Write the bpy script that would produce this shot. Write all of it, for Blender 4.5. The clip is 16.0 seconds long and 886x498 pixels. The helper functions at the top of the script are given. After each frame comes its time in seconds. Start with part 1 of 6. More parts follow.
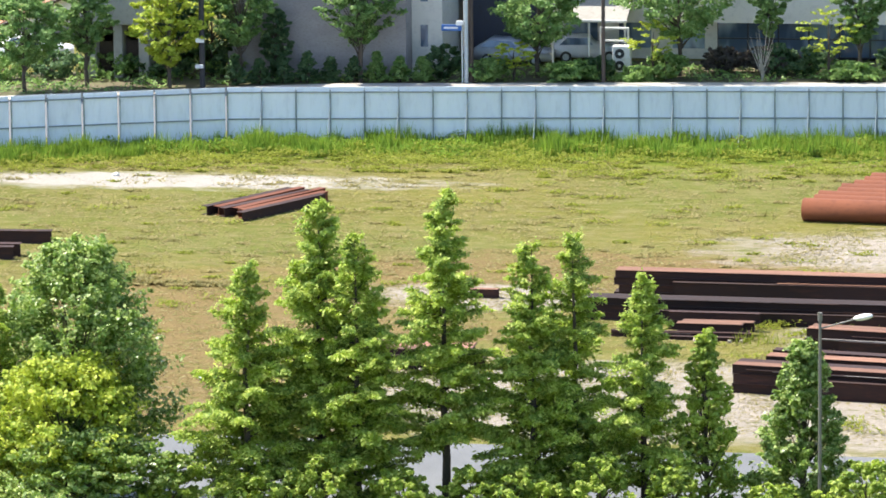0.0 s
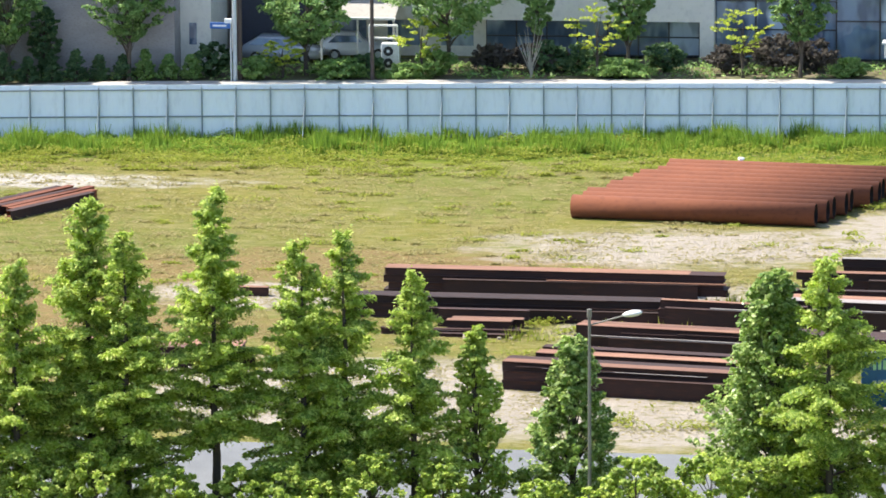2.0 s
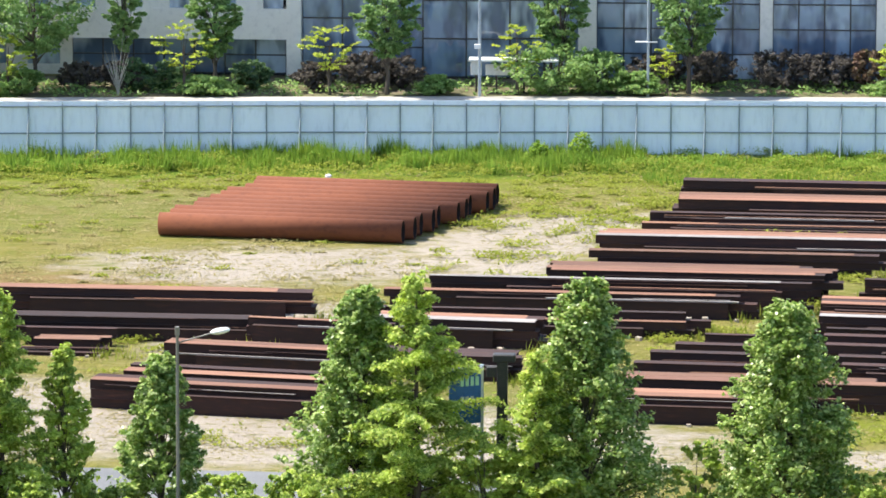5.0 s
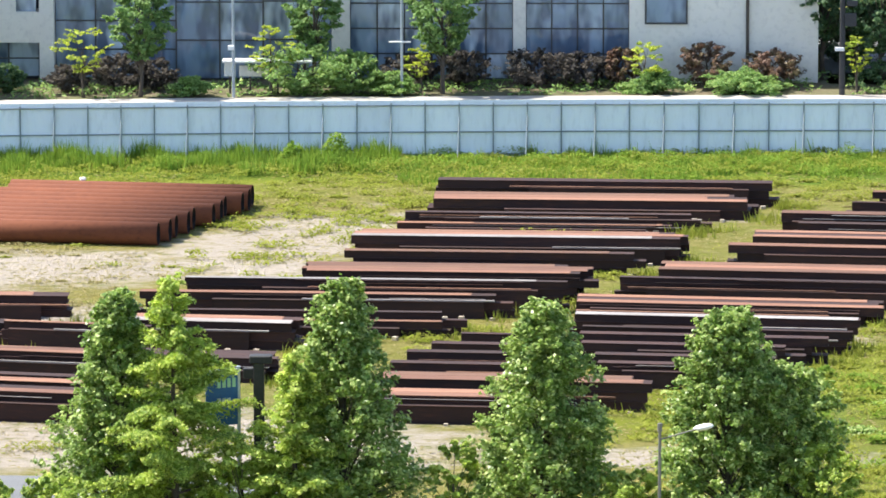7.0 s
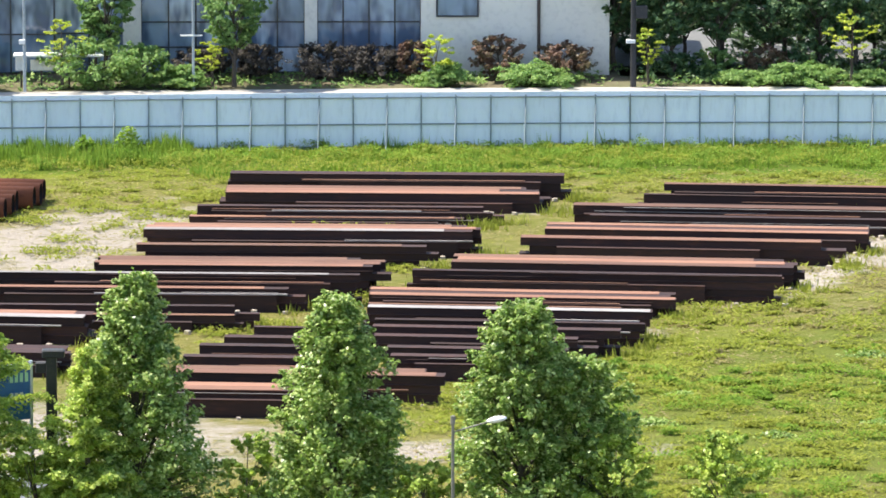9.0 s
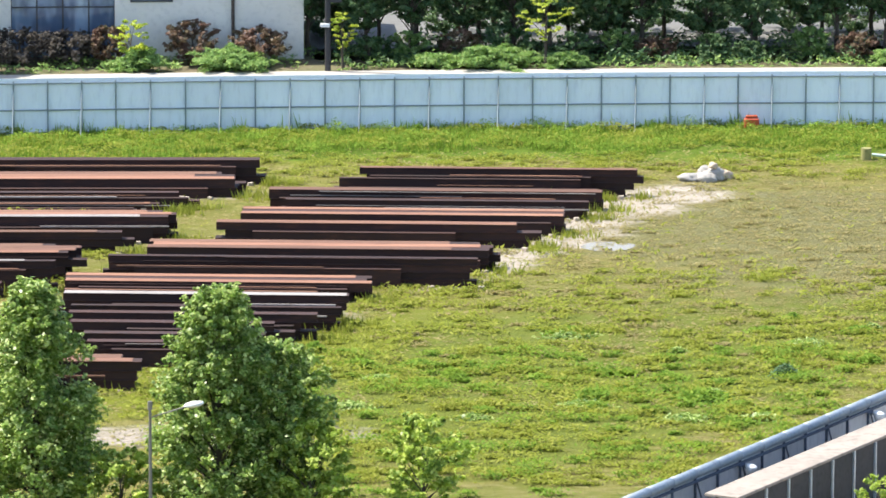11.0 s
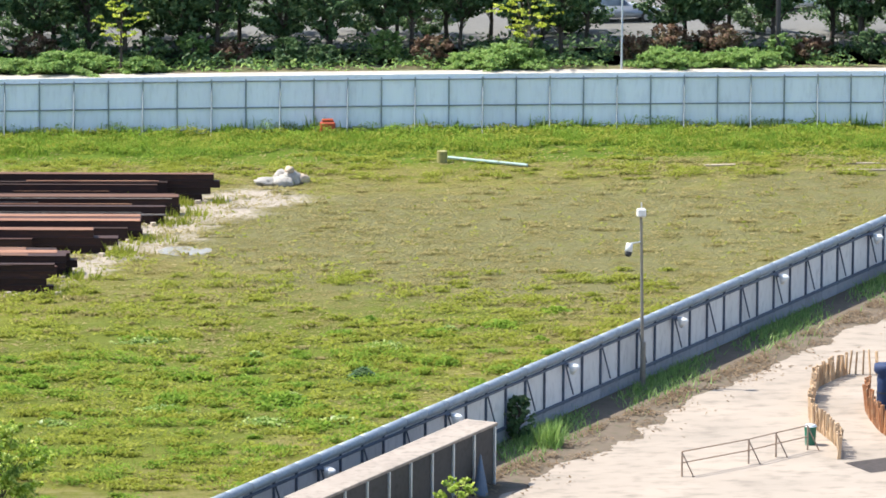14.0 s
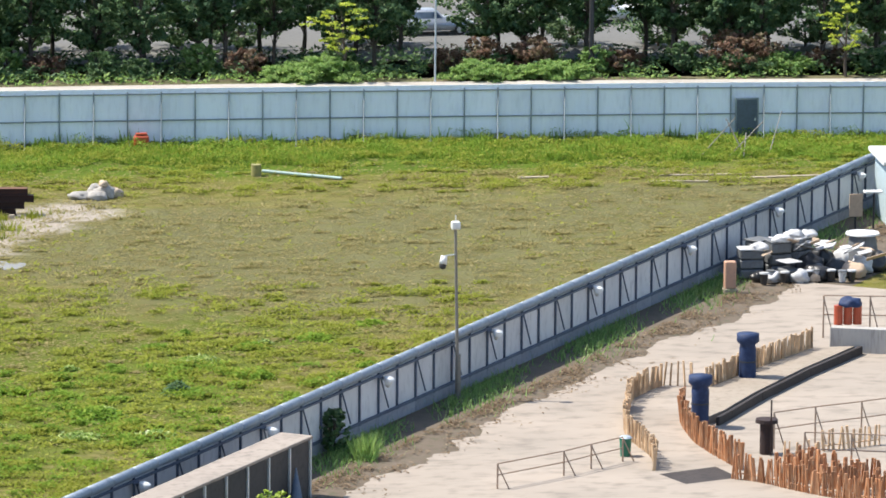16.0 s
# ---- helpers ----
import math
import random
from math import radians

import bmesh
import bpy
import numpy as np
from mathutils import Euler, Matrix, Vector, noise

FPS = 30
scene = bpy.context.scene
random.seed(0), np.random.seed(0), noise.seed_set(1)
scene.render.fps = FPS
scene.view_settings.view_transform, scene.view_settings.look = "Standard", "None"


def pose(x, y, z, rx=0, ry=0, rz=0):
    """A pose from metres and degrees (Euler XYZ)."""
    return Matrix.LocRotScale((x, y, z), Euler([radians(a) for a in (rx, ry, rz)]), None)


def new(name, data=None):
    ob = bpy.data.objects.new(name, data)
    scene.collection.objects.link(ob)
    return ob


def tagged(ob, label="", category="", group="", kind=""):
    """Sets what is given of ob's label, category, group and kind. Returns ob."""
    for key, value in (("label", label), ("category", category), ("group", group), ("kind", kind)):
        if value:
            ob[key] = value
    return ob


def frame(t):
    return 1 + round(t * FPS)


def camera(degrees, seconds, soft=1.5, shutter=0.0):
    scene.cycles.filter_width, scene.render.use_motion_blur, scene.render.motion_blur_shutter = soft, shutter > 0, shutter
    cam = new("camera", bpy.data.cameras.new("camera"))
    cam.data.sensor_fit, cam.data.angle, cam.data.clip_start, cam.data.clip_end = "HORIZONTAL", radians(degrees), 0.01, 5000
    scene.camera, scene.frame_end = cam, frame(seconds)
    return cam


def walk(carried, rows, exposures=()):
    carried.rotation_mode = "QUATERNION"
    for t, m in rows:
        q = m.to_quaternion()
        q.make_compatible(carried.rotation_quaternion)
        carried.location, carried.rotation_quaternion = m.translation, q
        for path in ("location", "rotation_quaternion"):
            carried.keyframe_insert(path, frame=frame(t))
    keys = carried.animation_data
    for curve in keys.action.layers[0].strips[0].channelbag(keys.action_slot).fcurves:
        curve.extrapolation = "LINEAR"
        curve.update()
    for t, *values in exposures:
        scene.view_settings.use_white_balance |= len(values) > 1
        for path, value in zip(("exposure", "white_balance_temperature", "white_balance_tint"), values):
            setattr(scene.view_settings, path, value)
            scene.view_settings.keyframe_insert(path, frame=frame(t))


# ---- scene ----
# ---------------------------------------------------------------- camera
cam = camera(8.0, 16.0, soft=1.7)
EYE = 54.0
ROWS = [
    (0.0, -9.200, -10.509, -0.559), (0.5, -8.556, -10.530, -0.449), (1.0, -8.088, -10.518, -0.463), (1.5, -7.589, -10.528, -0.387),
    (2.0, -7.080, -10.548, -0.376), (2.5, -6.563, -10.537, -0.367), (3.0, -6.056, -10.503, -0.260), (3.5, -5.379, -10.478, -0.187),
    (4.0, -4.591, -10.451, -0.065), (4.5, -4.018, -10.424, -0.029), (5.0, -3.288, -10.400, 0.092), (5.2, -3.070, -10.394, 0.085),
    (7.3, -0.715, -10.399, -0.056), (7.5, -0.509, -10.406, -0.056), (8.0, -0.045, -10.414, -0.061), (8.2, 0.125, -10.405, -0.012),
    (10.3, 2.573, -10.578, -0.017), (10.5, 2.910, -10.579, 0.003), (11.0, 3.665, -10.595, 0.131), (11.5, 4.201, -10.594, 0.108),
    (12.0, 4.741, -10.593, 0.148), (12.5, 5.392, -10.595, 0.168), (13.0, 6.185, -10.592, 0.209), (13.5, 6.972, -10.569, 0.348),
    (14.0, 7.555, -10.538, 0.429), (14.5, 8.032, -10.494, 0.562), (15.0, 8.556, -10.440, 0.560), (15.5, 9.133, -10.404, 0.487),
    (16.0, 9.260, -10.407, 0.468),
]
walk(cam, [(t, pose(0, 0, EYE, 90 + pitch, 0, -yaw) @ pose(0, 0, 0, 0, 0, roll)) for t, yaw, pitch, roll in ROWS],
     exposures=((0.0, 1.05), (13.0, 1.03), (14.5, 0.74), (16.0, 0.62)))

# ---------------------------------------------------------------- light
SUN_EL, SUN_AZ = 57.0, -71.0
world = bpy.data.worlds.new("sky")
scene.world = world
world.use_nodes = True
wn = world.node_tree
sky = wn.nodes.new("ShaderNodeTexSky")
sky.sky_type, sky.sun_disc = "NISHITA", False
sky.sun_elevation, sky.sun_rotation = radians(SUN_EL), radians(SUN_AZ)
wn.links.new(sky.outputs[0], wn.nodes["Background"].inputs[0])
wn.nodes["Background"].inputs[1].default_value = 0.15
sun = new("sun", bpy.data.lights.new("sun", "SUN"))
sun.data.energy, sun.data.angle, sun.data.color = 5.0, radians(0.53), (1.0, 0.94, 0.84)
to_sun = Vector((math.sin(radians(SUN_AZ)) * math.cos(radians(SUN_EL)), math.cos(radians(SUN_AZ)) * math.cos(radians(SUN_EL)), math.sin(radians(SUN_EL))))
sun.matrix_world = Matrix.Translation((0, 280, 100)) @ to_sun.to_track_quat("Z", "Y").to_matrix().to_4x4()


# ---------------------------------------------------------------- materials
def nodes_of(name):
    m = bpy.data.materials.new(name)
    m.use_nodes = True
    nt = m.node_tree
    return m, nt, nt.nodes["Principled BSDF"]


def noise_node(nt, vec, scale, detail=4.0, rough=0.6):
    n = nt.nodes.new("ShaderNodeTexNoise")
    n.inputs["Scale"].default_value, n.inputs["Detail"].default_value, n.inputs["Roughness"].default_value = scale, detail, rough
    if vec is not None:
        nt.links.new(vec, n.inputs["Vector"])
    return n.outputs["Fac"]


def ramp_node(nt, fac, lo, hi):
    n = nt.nodes.new("ShaderNodeMapRange")
    n.inputs["From Min"].default_value, n.inputs["From Max"].default_value = lo, hi
    nt.links.new(fac, n.inputs["Value"])
    return n.outputs["Result"]


def mix_node(nt, fac, a, b):
    n = nt.nodes.new("ShaderNodeMix")
    n.data_type = "RGBA"
    if isinstance(fac, float):
        n.inputs[0].default_value = fac
    else:
        nt.links.new(fac, n.inputs[0])
    for k, c in ((6, a), (7, b)):
        if isinstance(c, tuple):
            n.inputs[k].default_value = (*c, 1)
        else:
            nt.links.new(c, n.inputs[k])
    return n.outputs[2]


def math_node(nt, op, a, b=None):
    n = nt.nodes.new("ShaderNodeMath")
    n.operation = op
    for k, v in enumerate((a, b)):
        if v is None:
            continue
        if isinstance(v, (int, float)):
            n.inputs[k].default_value = v
        else:
            nt.links.new(v, n.inputs[k])
    return n.outputs[0]


def world_pos(nt, scale=(1, 1, 1)):
    g = nt.nodes.new("ShaderNodeNewGeometry")
    mp = nt.nodes.new("ShaderNodeMapping")
    mp.inputs["Scale"].default_value = scale
    nt.links.new(g.outputs["Position"], mp.inputs["Vector"])
    return mp.outputs[0]


def bump_node(nt, bsdf, height, strength, distance=0.02):
    b = nt.nodes.new("ShaderNodeBump")
    b.inputs["Strength"].default_value, b.inputs["Distance"].default_value = strength, distance
    nt.links.new(height, b.inputs["Height"])
    nt.links.new(b.outputs[0], bsdf.inputs["Normal"])


def surface(name, c1, c2, stain=None, coarse=0.6, fine=9.0, rough=0.75, metal=0.0, bump=0.3, stretch=(1, 1, 1), vary=0.0):
    """A worn surface: two base colours in coarse patches, a stain in finer ones, and relief."""
    m, nt, b = nodes_of(name)
    p = world_pos(nt, stretch)
    n1, n2 = noise_node(nt, p, coarse, 5), noise_node(nt, p, fine, 6)
    col = mix_node(nt, ramp_node(nt, n1, 0.35, 0.65), c1, c2)
    if stain:
        col = mix_node(nt, ramp_node(nt, n2, 0.5, 0.78), col, stain)
    if vary:
        oi = nt.nodes.new("ShaderNodeObjectInfo")
        hs = nt.nodes.new("ShaderNodeHueSaturation")
        nt.links.new(col, hs.inputs["Color"])
        nt.links.new(math_node(nt, "ADD", math_node(nt, "MULTIPLY", oi.outputs["Random"], vary), 1 - vary / 2), hs.inputs["Value"])
        col = hs.outputs[0]
    nt.links.new(col, b.inputs["Base Color"])
    nt.links.new(ramp_node_to(nt, n2, rough - 0.1, rough + 0.1), b.inputs["Roughness"])
    b.inputs["Metallic"].default_value = metal
    if bump:
        bump_node(nt, b, n2, bump)
    return m


def ramp_node_to(nt, fac, lo, hi):
    n = nt.nodes.new("ShaderNodeMapRange")
    n.inputs["To Min"].default_value, n.inputs["To Max"].default_value = lo, min(hi, 1.0)
    nt.links.new(fac, n.inputs["Value"])
    return n.outputs["Result"]


def leafy(name, c1, c2, c3, rough=0.56):
    """Leaves: colour differs from leaf to leaf and from clump to clump, light passes through."""
    m, nt, b = nodes_of(name)
    g = nt.nodes.new("ShaderNodeNewGeometry")
    n1 = noise_node(nt, g.outputs["Position"], 1.1, 3)
    col = mix_node(nt, ramp_node(nt, n1, 0.4, 0.62), c1, c2)
    col = mix_node(nt, ramp_node(nt, g.outputs["Random Per Island"], 0.45, 1.0), col, c3)
    nt.links.new(col, b.inputs["Base Color"])
    b.inputs["Roughness"].default_value = rough
    b.inputs["Specular IOR Level"].default_value = 0.35 if rough < 0.6 else 0.15
    tr = nt.nodes.new("ShaderNodeBsdfTranslucent")
    nt.links.new(col, tr.inputs["Color"])
    mx = nt.nodes.new("ShaderNodeMixShader")
    mx.inputs[0].default_value = 0.46
    nt.links.new(b.outputs[0], mx.inputs[1])
    nt.links.new(tr.outputs[0], mx.inputs[2])
    nt.links.new(mx.outputs[0], nt.nodes["Material Output"].inputs["Surface"])
    return m


def ellipse_mask(nt, pos, cx, cy, rx, ry, turn, ragged):
    """1 inside an ellipse on the ground, fading raggedly over its rim."""
    mp = nt.nodes.new("ShaderNodeMapping")
    mp.vector_type = "TEXTURE"
    mp.inputs["Location"].default_value = (cx, cy, 0)
    mp.inputs["Rotation"].default_value = (0, 0, radians(turn))
    mp.inputs["Scale"].default_value = (rx, ry, 1)
    nt.links.new(pos, mp.inputs["Vector"])
    ln = nt.nodes.new("ShaderNodeVectorMath")
    ln.operation = "LENGTH"
    nt.links.new(mp.outputs[0], ln.inputs[0])
    return ramp_node(nt, math_node(nt, "ADD", ln.outputs["Value"], ragged), 1.25, 0.75)


def ground_material():
    m, nt, b = nodes_of("field")
    g = nt.nodes.new("ShaderNodeNewGeometry")
    pos = g.outputs["Position"]
    big = noise_node(nt, world_pos(nt, (0.6, 1.0, 1)), 0.06, 5)
    mid = noise_node(nt, world_pos(nt, (0.5, 1.0, 1)), 0.5, 6, 0.7)
    fin = noise_node(nt, pos, 5.0, 6, 0.75)
    rag = math_node(nt, "MULTIPLY", math_node(nt, "SUBTRACT", mid, 0.5), 2.4)
    col = mix_node(nt, ramp_node(nt, big, 0.38, 0.62), (0.228, 0.198, 0.047), (0.170, 0.182, 0.040))
    col = mix_node(nt, ramp_node(nt, mid, 0.45, 0.75), col, (0.265, 0.228, 0.09))
    tus = noise_node(nt, world_pos(nt, (0.55, 1.0, 1)), 1.6, 5, 0.65)
    col = mix_node(nt, ramp_node(nt, tus, 0.5, 0.7), col, (0.275, 0.245, 0.105))
    col = mix_node(nt, ramp_node(nt, tus, 0.48, 0.3), col, (0.135, 0.17, 0.03))
    col = mix_node(nt, ramp_node(nt, fin, 0.55, 0.85), col, (0.135, 0.17, 0.03))
    for blend, color, patches in GROUND_PATCHES:
        mask = None
        for e in patches:
            k = ellipse_mask(nt, pos, *e, rag)
            mask = k if mask is None else math_node(nt, "MAXIMUM", mask, k)
        worn = math_node(nt, "MULTIPLY", mask, ramp_node(nt, math_node(nt, "ADD", math_node(nt, "MULTIPLY", fin, 0.5), math_node(nt, "MULTIPLY", tus, 1.3)), 1.0 - 0.6 * blend, 1.22 - 0.6 * blend))
        col = mix_node(nt, worn, col, mix_node(nt, ramp_node(nt, fin, 0.35, 0.7), color, tuple(c * 0.75 for c in color)))
    nt.links.new(col, b.inputs["Base Color"])
    b.inputs["Roughness"].default_value = 0.95
    b.inputs["Specular IOR Level"].default_value = 0.1
    bump_node(nt, b, math_node(nt, "ADD", tus, math_node(nt, "ADD", math_node(nt, "MULTIPLY", fin, 1.6), mid)), 0.9, 0.17)
    return m


SAND, DRY, LUSH = (0.46, 0.40, 0.33), (0.28, 0.20, 0.085), (0.205, 0.235, 0.028)
GROUND_PATCHES = [
    (0.6, DRY, [(-55, 268, 14, 11, 0), (-58, 253, 12, 9, 0), (-40, 282, 14, 5, 5)]),
    (0.6, (0.216, 0.205, 0.092), [(44, 288, 20, 11, 52), (34, 293, 12, 8, 45), (58, 300, 12, 6, 30)]),
    (0.6, LUSH, [(0, 317, 100, 6, 1), (40, 316, 45, 5.5, -1), (10, 262, 9, 13, -30)]),
    (0.6, (0.165, 0.200, 0.034), [(22, 262, 17, 9, 45), (22, 252, 14, 8, 40), (34, 268, 8, 5, 45)]),
    (0.7, (0.125, 0.195, 0.022), [(46, 316.2, 52, 5.2, -1.2), (-30, 316, 60, 3.2, 3)]),
    (1.0, (0.52, 0.475, 0.41), [(-64, 304.3, 14.0, 2.1, 2)]),
    (0.62, SAND, [(-24, 289, 9, 4.5, 4), (-13, 296, 4.5, 9, -25), (-10.5, 299, 2.2, 5, -20), (-13.5, 291, 3, 4, 0), (-1.8, 292, 1.2, 6, -12), (-30, 252, 16, 5.2, 0), (-15, 250, 12, 6, 0), (-24, 273, 4, 7, -20), (6.5, 248, 6, 2.2, 0), (-36, 257, 9, 5, 10), (-43, 276, 5, 3, 0), (11, 280, 6, 1.6, 65)]),
    (1.05, (0.52, 0.455, 0.375), [(27.2, 297.5, 2.4, 9.5, -36), (30.5, 301.5, 3.2, 2.2, 0), (23.6, 289.0, 1.7, 5.5, -38), (19.2, 281.5, 1.3, 4.5, -40)]),
    (0.55, (0.42, 0.36, 0.27), [(8, 303, 2.5, 1.3, 0), (2, 291, 3, 1.2, 30), (12, 271, 2.5, 1.2, 40), (31, 244, 8, 1.6, 57)]),
]
M_GROUND = ground_material()
M_ASPHALT = surface("asphalt", (0.12, 0.125, 0.13), (0.15, 0.155, 0.16), (0.09, 0.09, 0.095), 0.4, 12, 0.9)
M_PAVE = surface("sunlit_paving", (0.44, 0.405, 0.365), (0.37, 0.34, 0.30), (0.28, 0.255, 0.22), 0.25, 3, 0.9)
M_CONCRETE = surface("concrete", (0.345, 0.292, 0.24), (0.285, 0.245, 0.202), (0.17, 0.147, 0.122), 0.22, 1.1, 0.9, bump=0.15, stretch=(0.7, 1.3, 1))
M_PANEL = surface("fence_panel_paint", (0.74, 0.81, 0.90), (0.78, 0.84, 0.92), (0.64, 0.70, 0.78), 0.5, 4, 0.5, 0.0, 0.05, (1, 1, 0.25), 0.08)
M_FRAME = surface("fence_frame_steel", (0.20, 0.25, 0.29), (0.26, 0.31, 0.34), (0.15, 0.17, 0.18), 1, 8, 0.55, 0.3, 0.1)
M_GALV = surface("galvanised_steel", (0.55, 0.60, 0.62), (0.48, 0.53, 0.56), (0.36, 0.38, 0.38), 1, 8, 0.45, 0.4, 0.1)
M_BRACE = surface("brace_steel", (0.34, 0.38, 0.41), (0.40, 0.44, 0.46), (0.26, 0.28, 0.29), 1, 8, 0.6, 0.2, 0.1)
M_POLE = surface("weathered_pole", (0.19, 0.18, 0.155), (0.23, 0.215, 0.19), (0.14, 0.13, 0.115), 1, 8, 0.6, 0.2, 0.1)
M_RUST = surface("rusty_pipe", (0.165, 0.048, 0.018), (0.14, 0.040, 0.0155), (0.10, 0.030, 0.014), 0.6, 5, 0.92, 0.0, 0.3, (0.6, 1, 1), 0.12)
# rust kept near black like the shaded faces; sunlit tops get paler plates
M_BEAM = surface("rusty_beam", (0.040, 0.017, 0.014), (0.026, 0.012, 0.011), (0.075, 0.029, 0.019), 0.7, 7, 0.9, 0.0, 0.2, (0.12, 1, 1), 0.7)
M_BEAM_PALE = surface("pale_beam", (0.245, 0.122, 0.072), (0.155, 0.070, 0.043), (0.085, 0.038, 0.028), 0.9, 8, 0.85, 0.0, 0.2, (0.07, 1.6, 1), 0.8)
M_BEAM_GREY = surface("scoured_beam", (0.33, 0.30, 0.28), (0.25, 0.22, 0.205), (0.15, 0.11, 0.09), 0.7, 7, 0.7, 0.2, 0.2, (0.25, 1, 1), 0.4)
M_BARK = surface("bark", (0.07, 0.055, 0.042), (0.10, 0.08, 0.06), (0.045, 0.036, 0.03), 2, 14, 0.95, 0, 0.5, (1, 1, 0.3))
M_LEAF_DAWN = leafy("dawn_redwood_leaf", (0.36, 0.48, 0.06), (0.185, 0.295, 0.05), (0.72, 0.79, 0.20))
M_LEAF_BROAD = leafy("broad_leaf", (0.15, 0.255, 0.05), (0.245, 0.365, 0.065), (0.64, 0.73, 0.27), 0.34)
M_LEAF_YELLOW = leafy("yellow_green_leaf", (0.48, 0.55, 0.06), (0.30, 0.42, 0.055), (0.70, 0.74, 0.13))
M_LEAF_STREET = leafy("street_tree_leaf", (0.15, 0.28, 0.08), (0.21, 0.35, 0.10), (0.38, 0.51, 0.18))
M_LEAF_DARK = leafy("dark_leaf", (0.065, 0.135, 0.06), (0.095, 0.18, 0.075), (0.20, 0.30, 0.12))
M_LEAF_PURPLE = leafy("purple_leaf", (0.095, 0.085, 0.078), (0.115, 0.10, 0.085), (0.17, 0.15, 0.125), 0.75)
M_LEAF_RED = leafy("reddish_leaf", (0.20, 0.115, 0.08), (0.17, 0.15, 0.08), (0.32, 0.20, 0.14))
M_LEAF_PINE = leafy("juniper_leaf", (0.18, 0.32, 0.09), (0.24, 0.38, 0.10), (0.40, 0.53, 0.17))
M_GRASS = leafy("grass_blade", (0.235, 0.285, 0.038), (0.295, 0.325, 0.046), (0.38, 0.385, 0.09), 0.9)
M_WEED = leafy("weed_blade", (0.16, 0.28, 0.04), (0.22, 0.335, 0.04), (0.30, 0.40, 0.065), 0.9)
M_STRAW = leafy("dry_grass_blade", (0.325, 0.28, 0.115), (0.265, 0.25, 0.088), (0.41, 0.35, 0.17), 0.85)


# ---------------------------------------------------------------- mesh helpers
def mesh_from(name, verts, faces):
    me = bpy.data.meshes.new(name)
    me.from_pydata([tuple(v) for v in verts], [], faces)
    me.update()
    return me


def part(name, bm, material, parent=None, label=""):
    me = bm if isinstance(bm, bpy.types.Mesh) else bpy.data.meshes.new(name)
    if not isinstance(bm, bpy.types.Mesh):
        bm.to_mesh(me)
        bm.free()
    if not me.materials:
        me.materials.append(material)
    ob = new(name, me)
    ob.parent = parent
    return tagged(ob, label) if label else ob


def thing(name, at, label, category, group="", kind="", turn=0.0):
    e = new(name)
    e.empty_display_size = 0.2
    e.matrix_world = pose(*at, 0, 0, turn)
    return tagged(e, label, category, group, kind)


def add_box(bm, lo, hi, bevel=0.0, m=None):
    v = bmesh.ops.create_cube(bm, size=1.0)["verts"]
    s = [hi[k] - lo[k] for k in range(3)]
    c = [(hi[k] + lo[k]) / 2 for k in range(3)]
    bmesh.ops.transform(bm, matrix=Matrix.Translation(c) @ Matrix.Diagonal((*s, 1)), verts=v)
    if bevel:
        es = list({e for q in v for e in q.link_edges})
        v = bmesh.ops.bevel(bm, geom=es, offset=bevel, segments=1, affect="EDGES")["verts"]
    if m is not None:
        bmesh.ops.transform(bm, matrix=m, verts=[q for q in v if q.is_valid])
    return v


def box(lo, hi, bevel=0.0):
    bm = bmesh.new()
    add_box(bm, lo, hi, bevel)
    return bm


def add_tube(bm, a, b, r1, r2=None, seg=8, caps=True):
    a, b = Vector(a), Vector(b)
    d = b - a
    m = Matrix.Translation((a + b) / 2) @ d.to_track_quat("Z", "Y").to_matrix().to_4x4()
    return bmesh.ops.create_cone(bm, cap_ends=caps, segments=seg, radius1=r1, radius2=r1 if r2 is None else r2, depth=d.length, matrix=m)["verts"]


def tube(a, b, r1, r2=None, seg=8):
    bm = bmesh.new()
    add_tube(bm, a, b, r1, r2, seg)
    return bm


def smooth(ob):
    for p in ob.data.polygons:
        p.use_smooth = True
    return ob


RNG = np.random.default_rng(7)


def leaf_mesh(name, centres, size, flat=0.5, out=None, long=1.7):
    """One rhombic leaf at each centre, turned at random; flat bends them towards level, out away from a stem."""
    n = len(centres)
    nrm = RNG.normal(size=(n, 3))
    nrm[:, 2] = np.abs(nrm[:, 2]) + flat
    if out is not None:
        nrm += out * 0.6
    nrm /= np.linalg.norm(nrm, axis=1)[:, None]
    t = np.cross(nrm, RNG.normal(size=(n, 3)))
    t /= np.linalg.norm(t, axis=1)[:, None] + 1e-9
    s = np.cross(nrm, t)
    sz = (size * RNG.uniform(0.6, 1.35, n))[:, None]
    v = np.empty((n, 4, 3))
    v[:, 0], v[:, 2] = centres - t * sz * long / 2, centres + t * sz * long / 2
    v[:, 1], v[:, 3] = centres + s * sz / 2, centres - s * sz / 2
    me = bpy.data.meshes.new(name)
    me.vertices.add(4 * n)
    me.vertices.foreach_set("co", v.ravel())
    me.loops.add(4 * n)
    me.loops.foreach_set("vertex_index", np.arange(4 * n, dtype=np.int32))
    me.polygons.add(n)
    me.polygons.foreach_set("loop_start", np.arange(0, 4 * n, 4, dtype=np.int32))
    me.update(calc_edges=True)
    return me


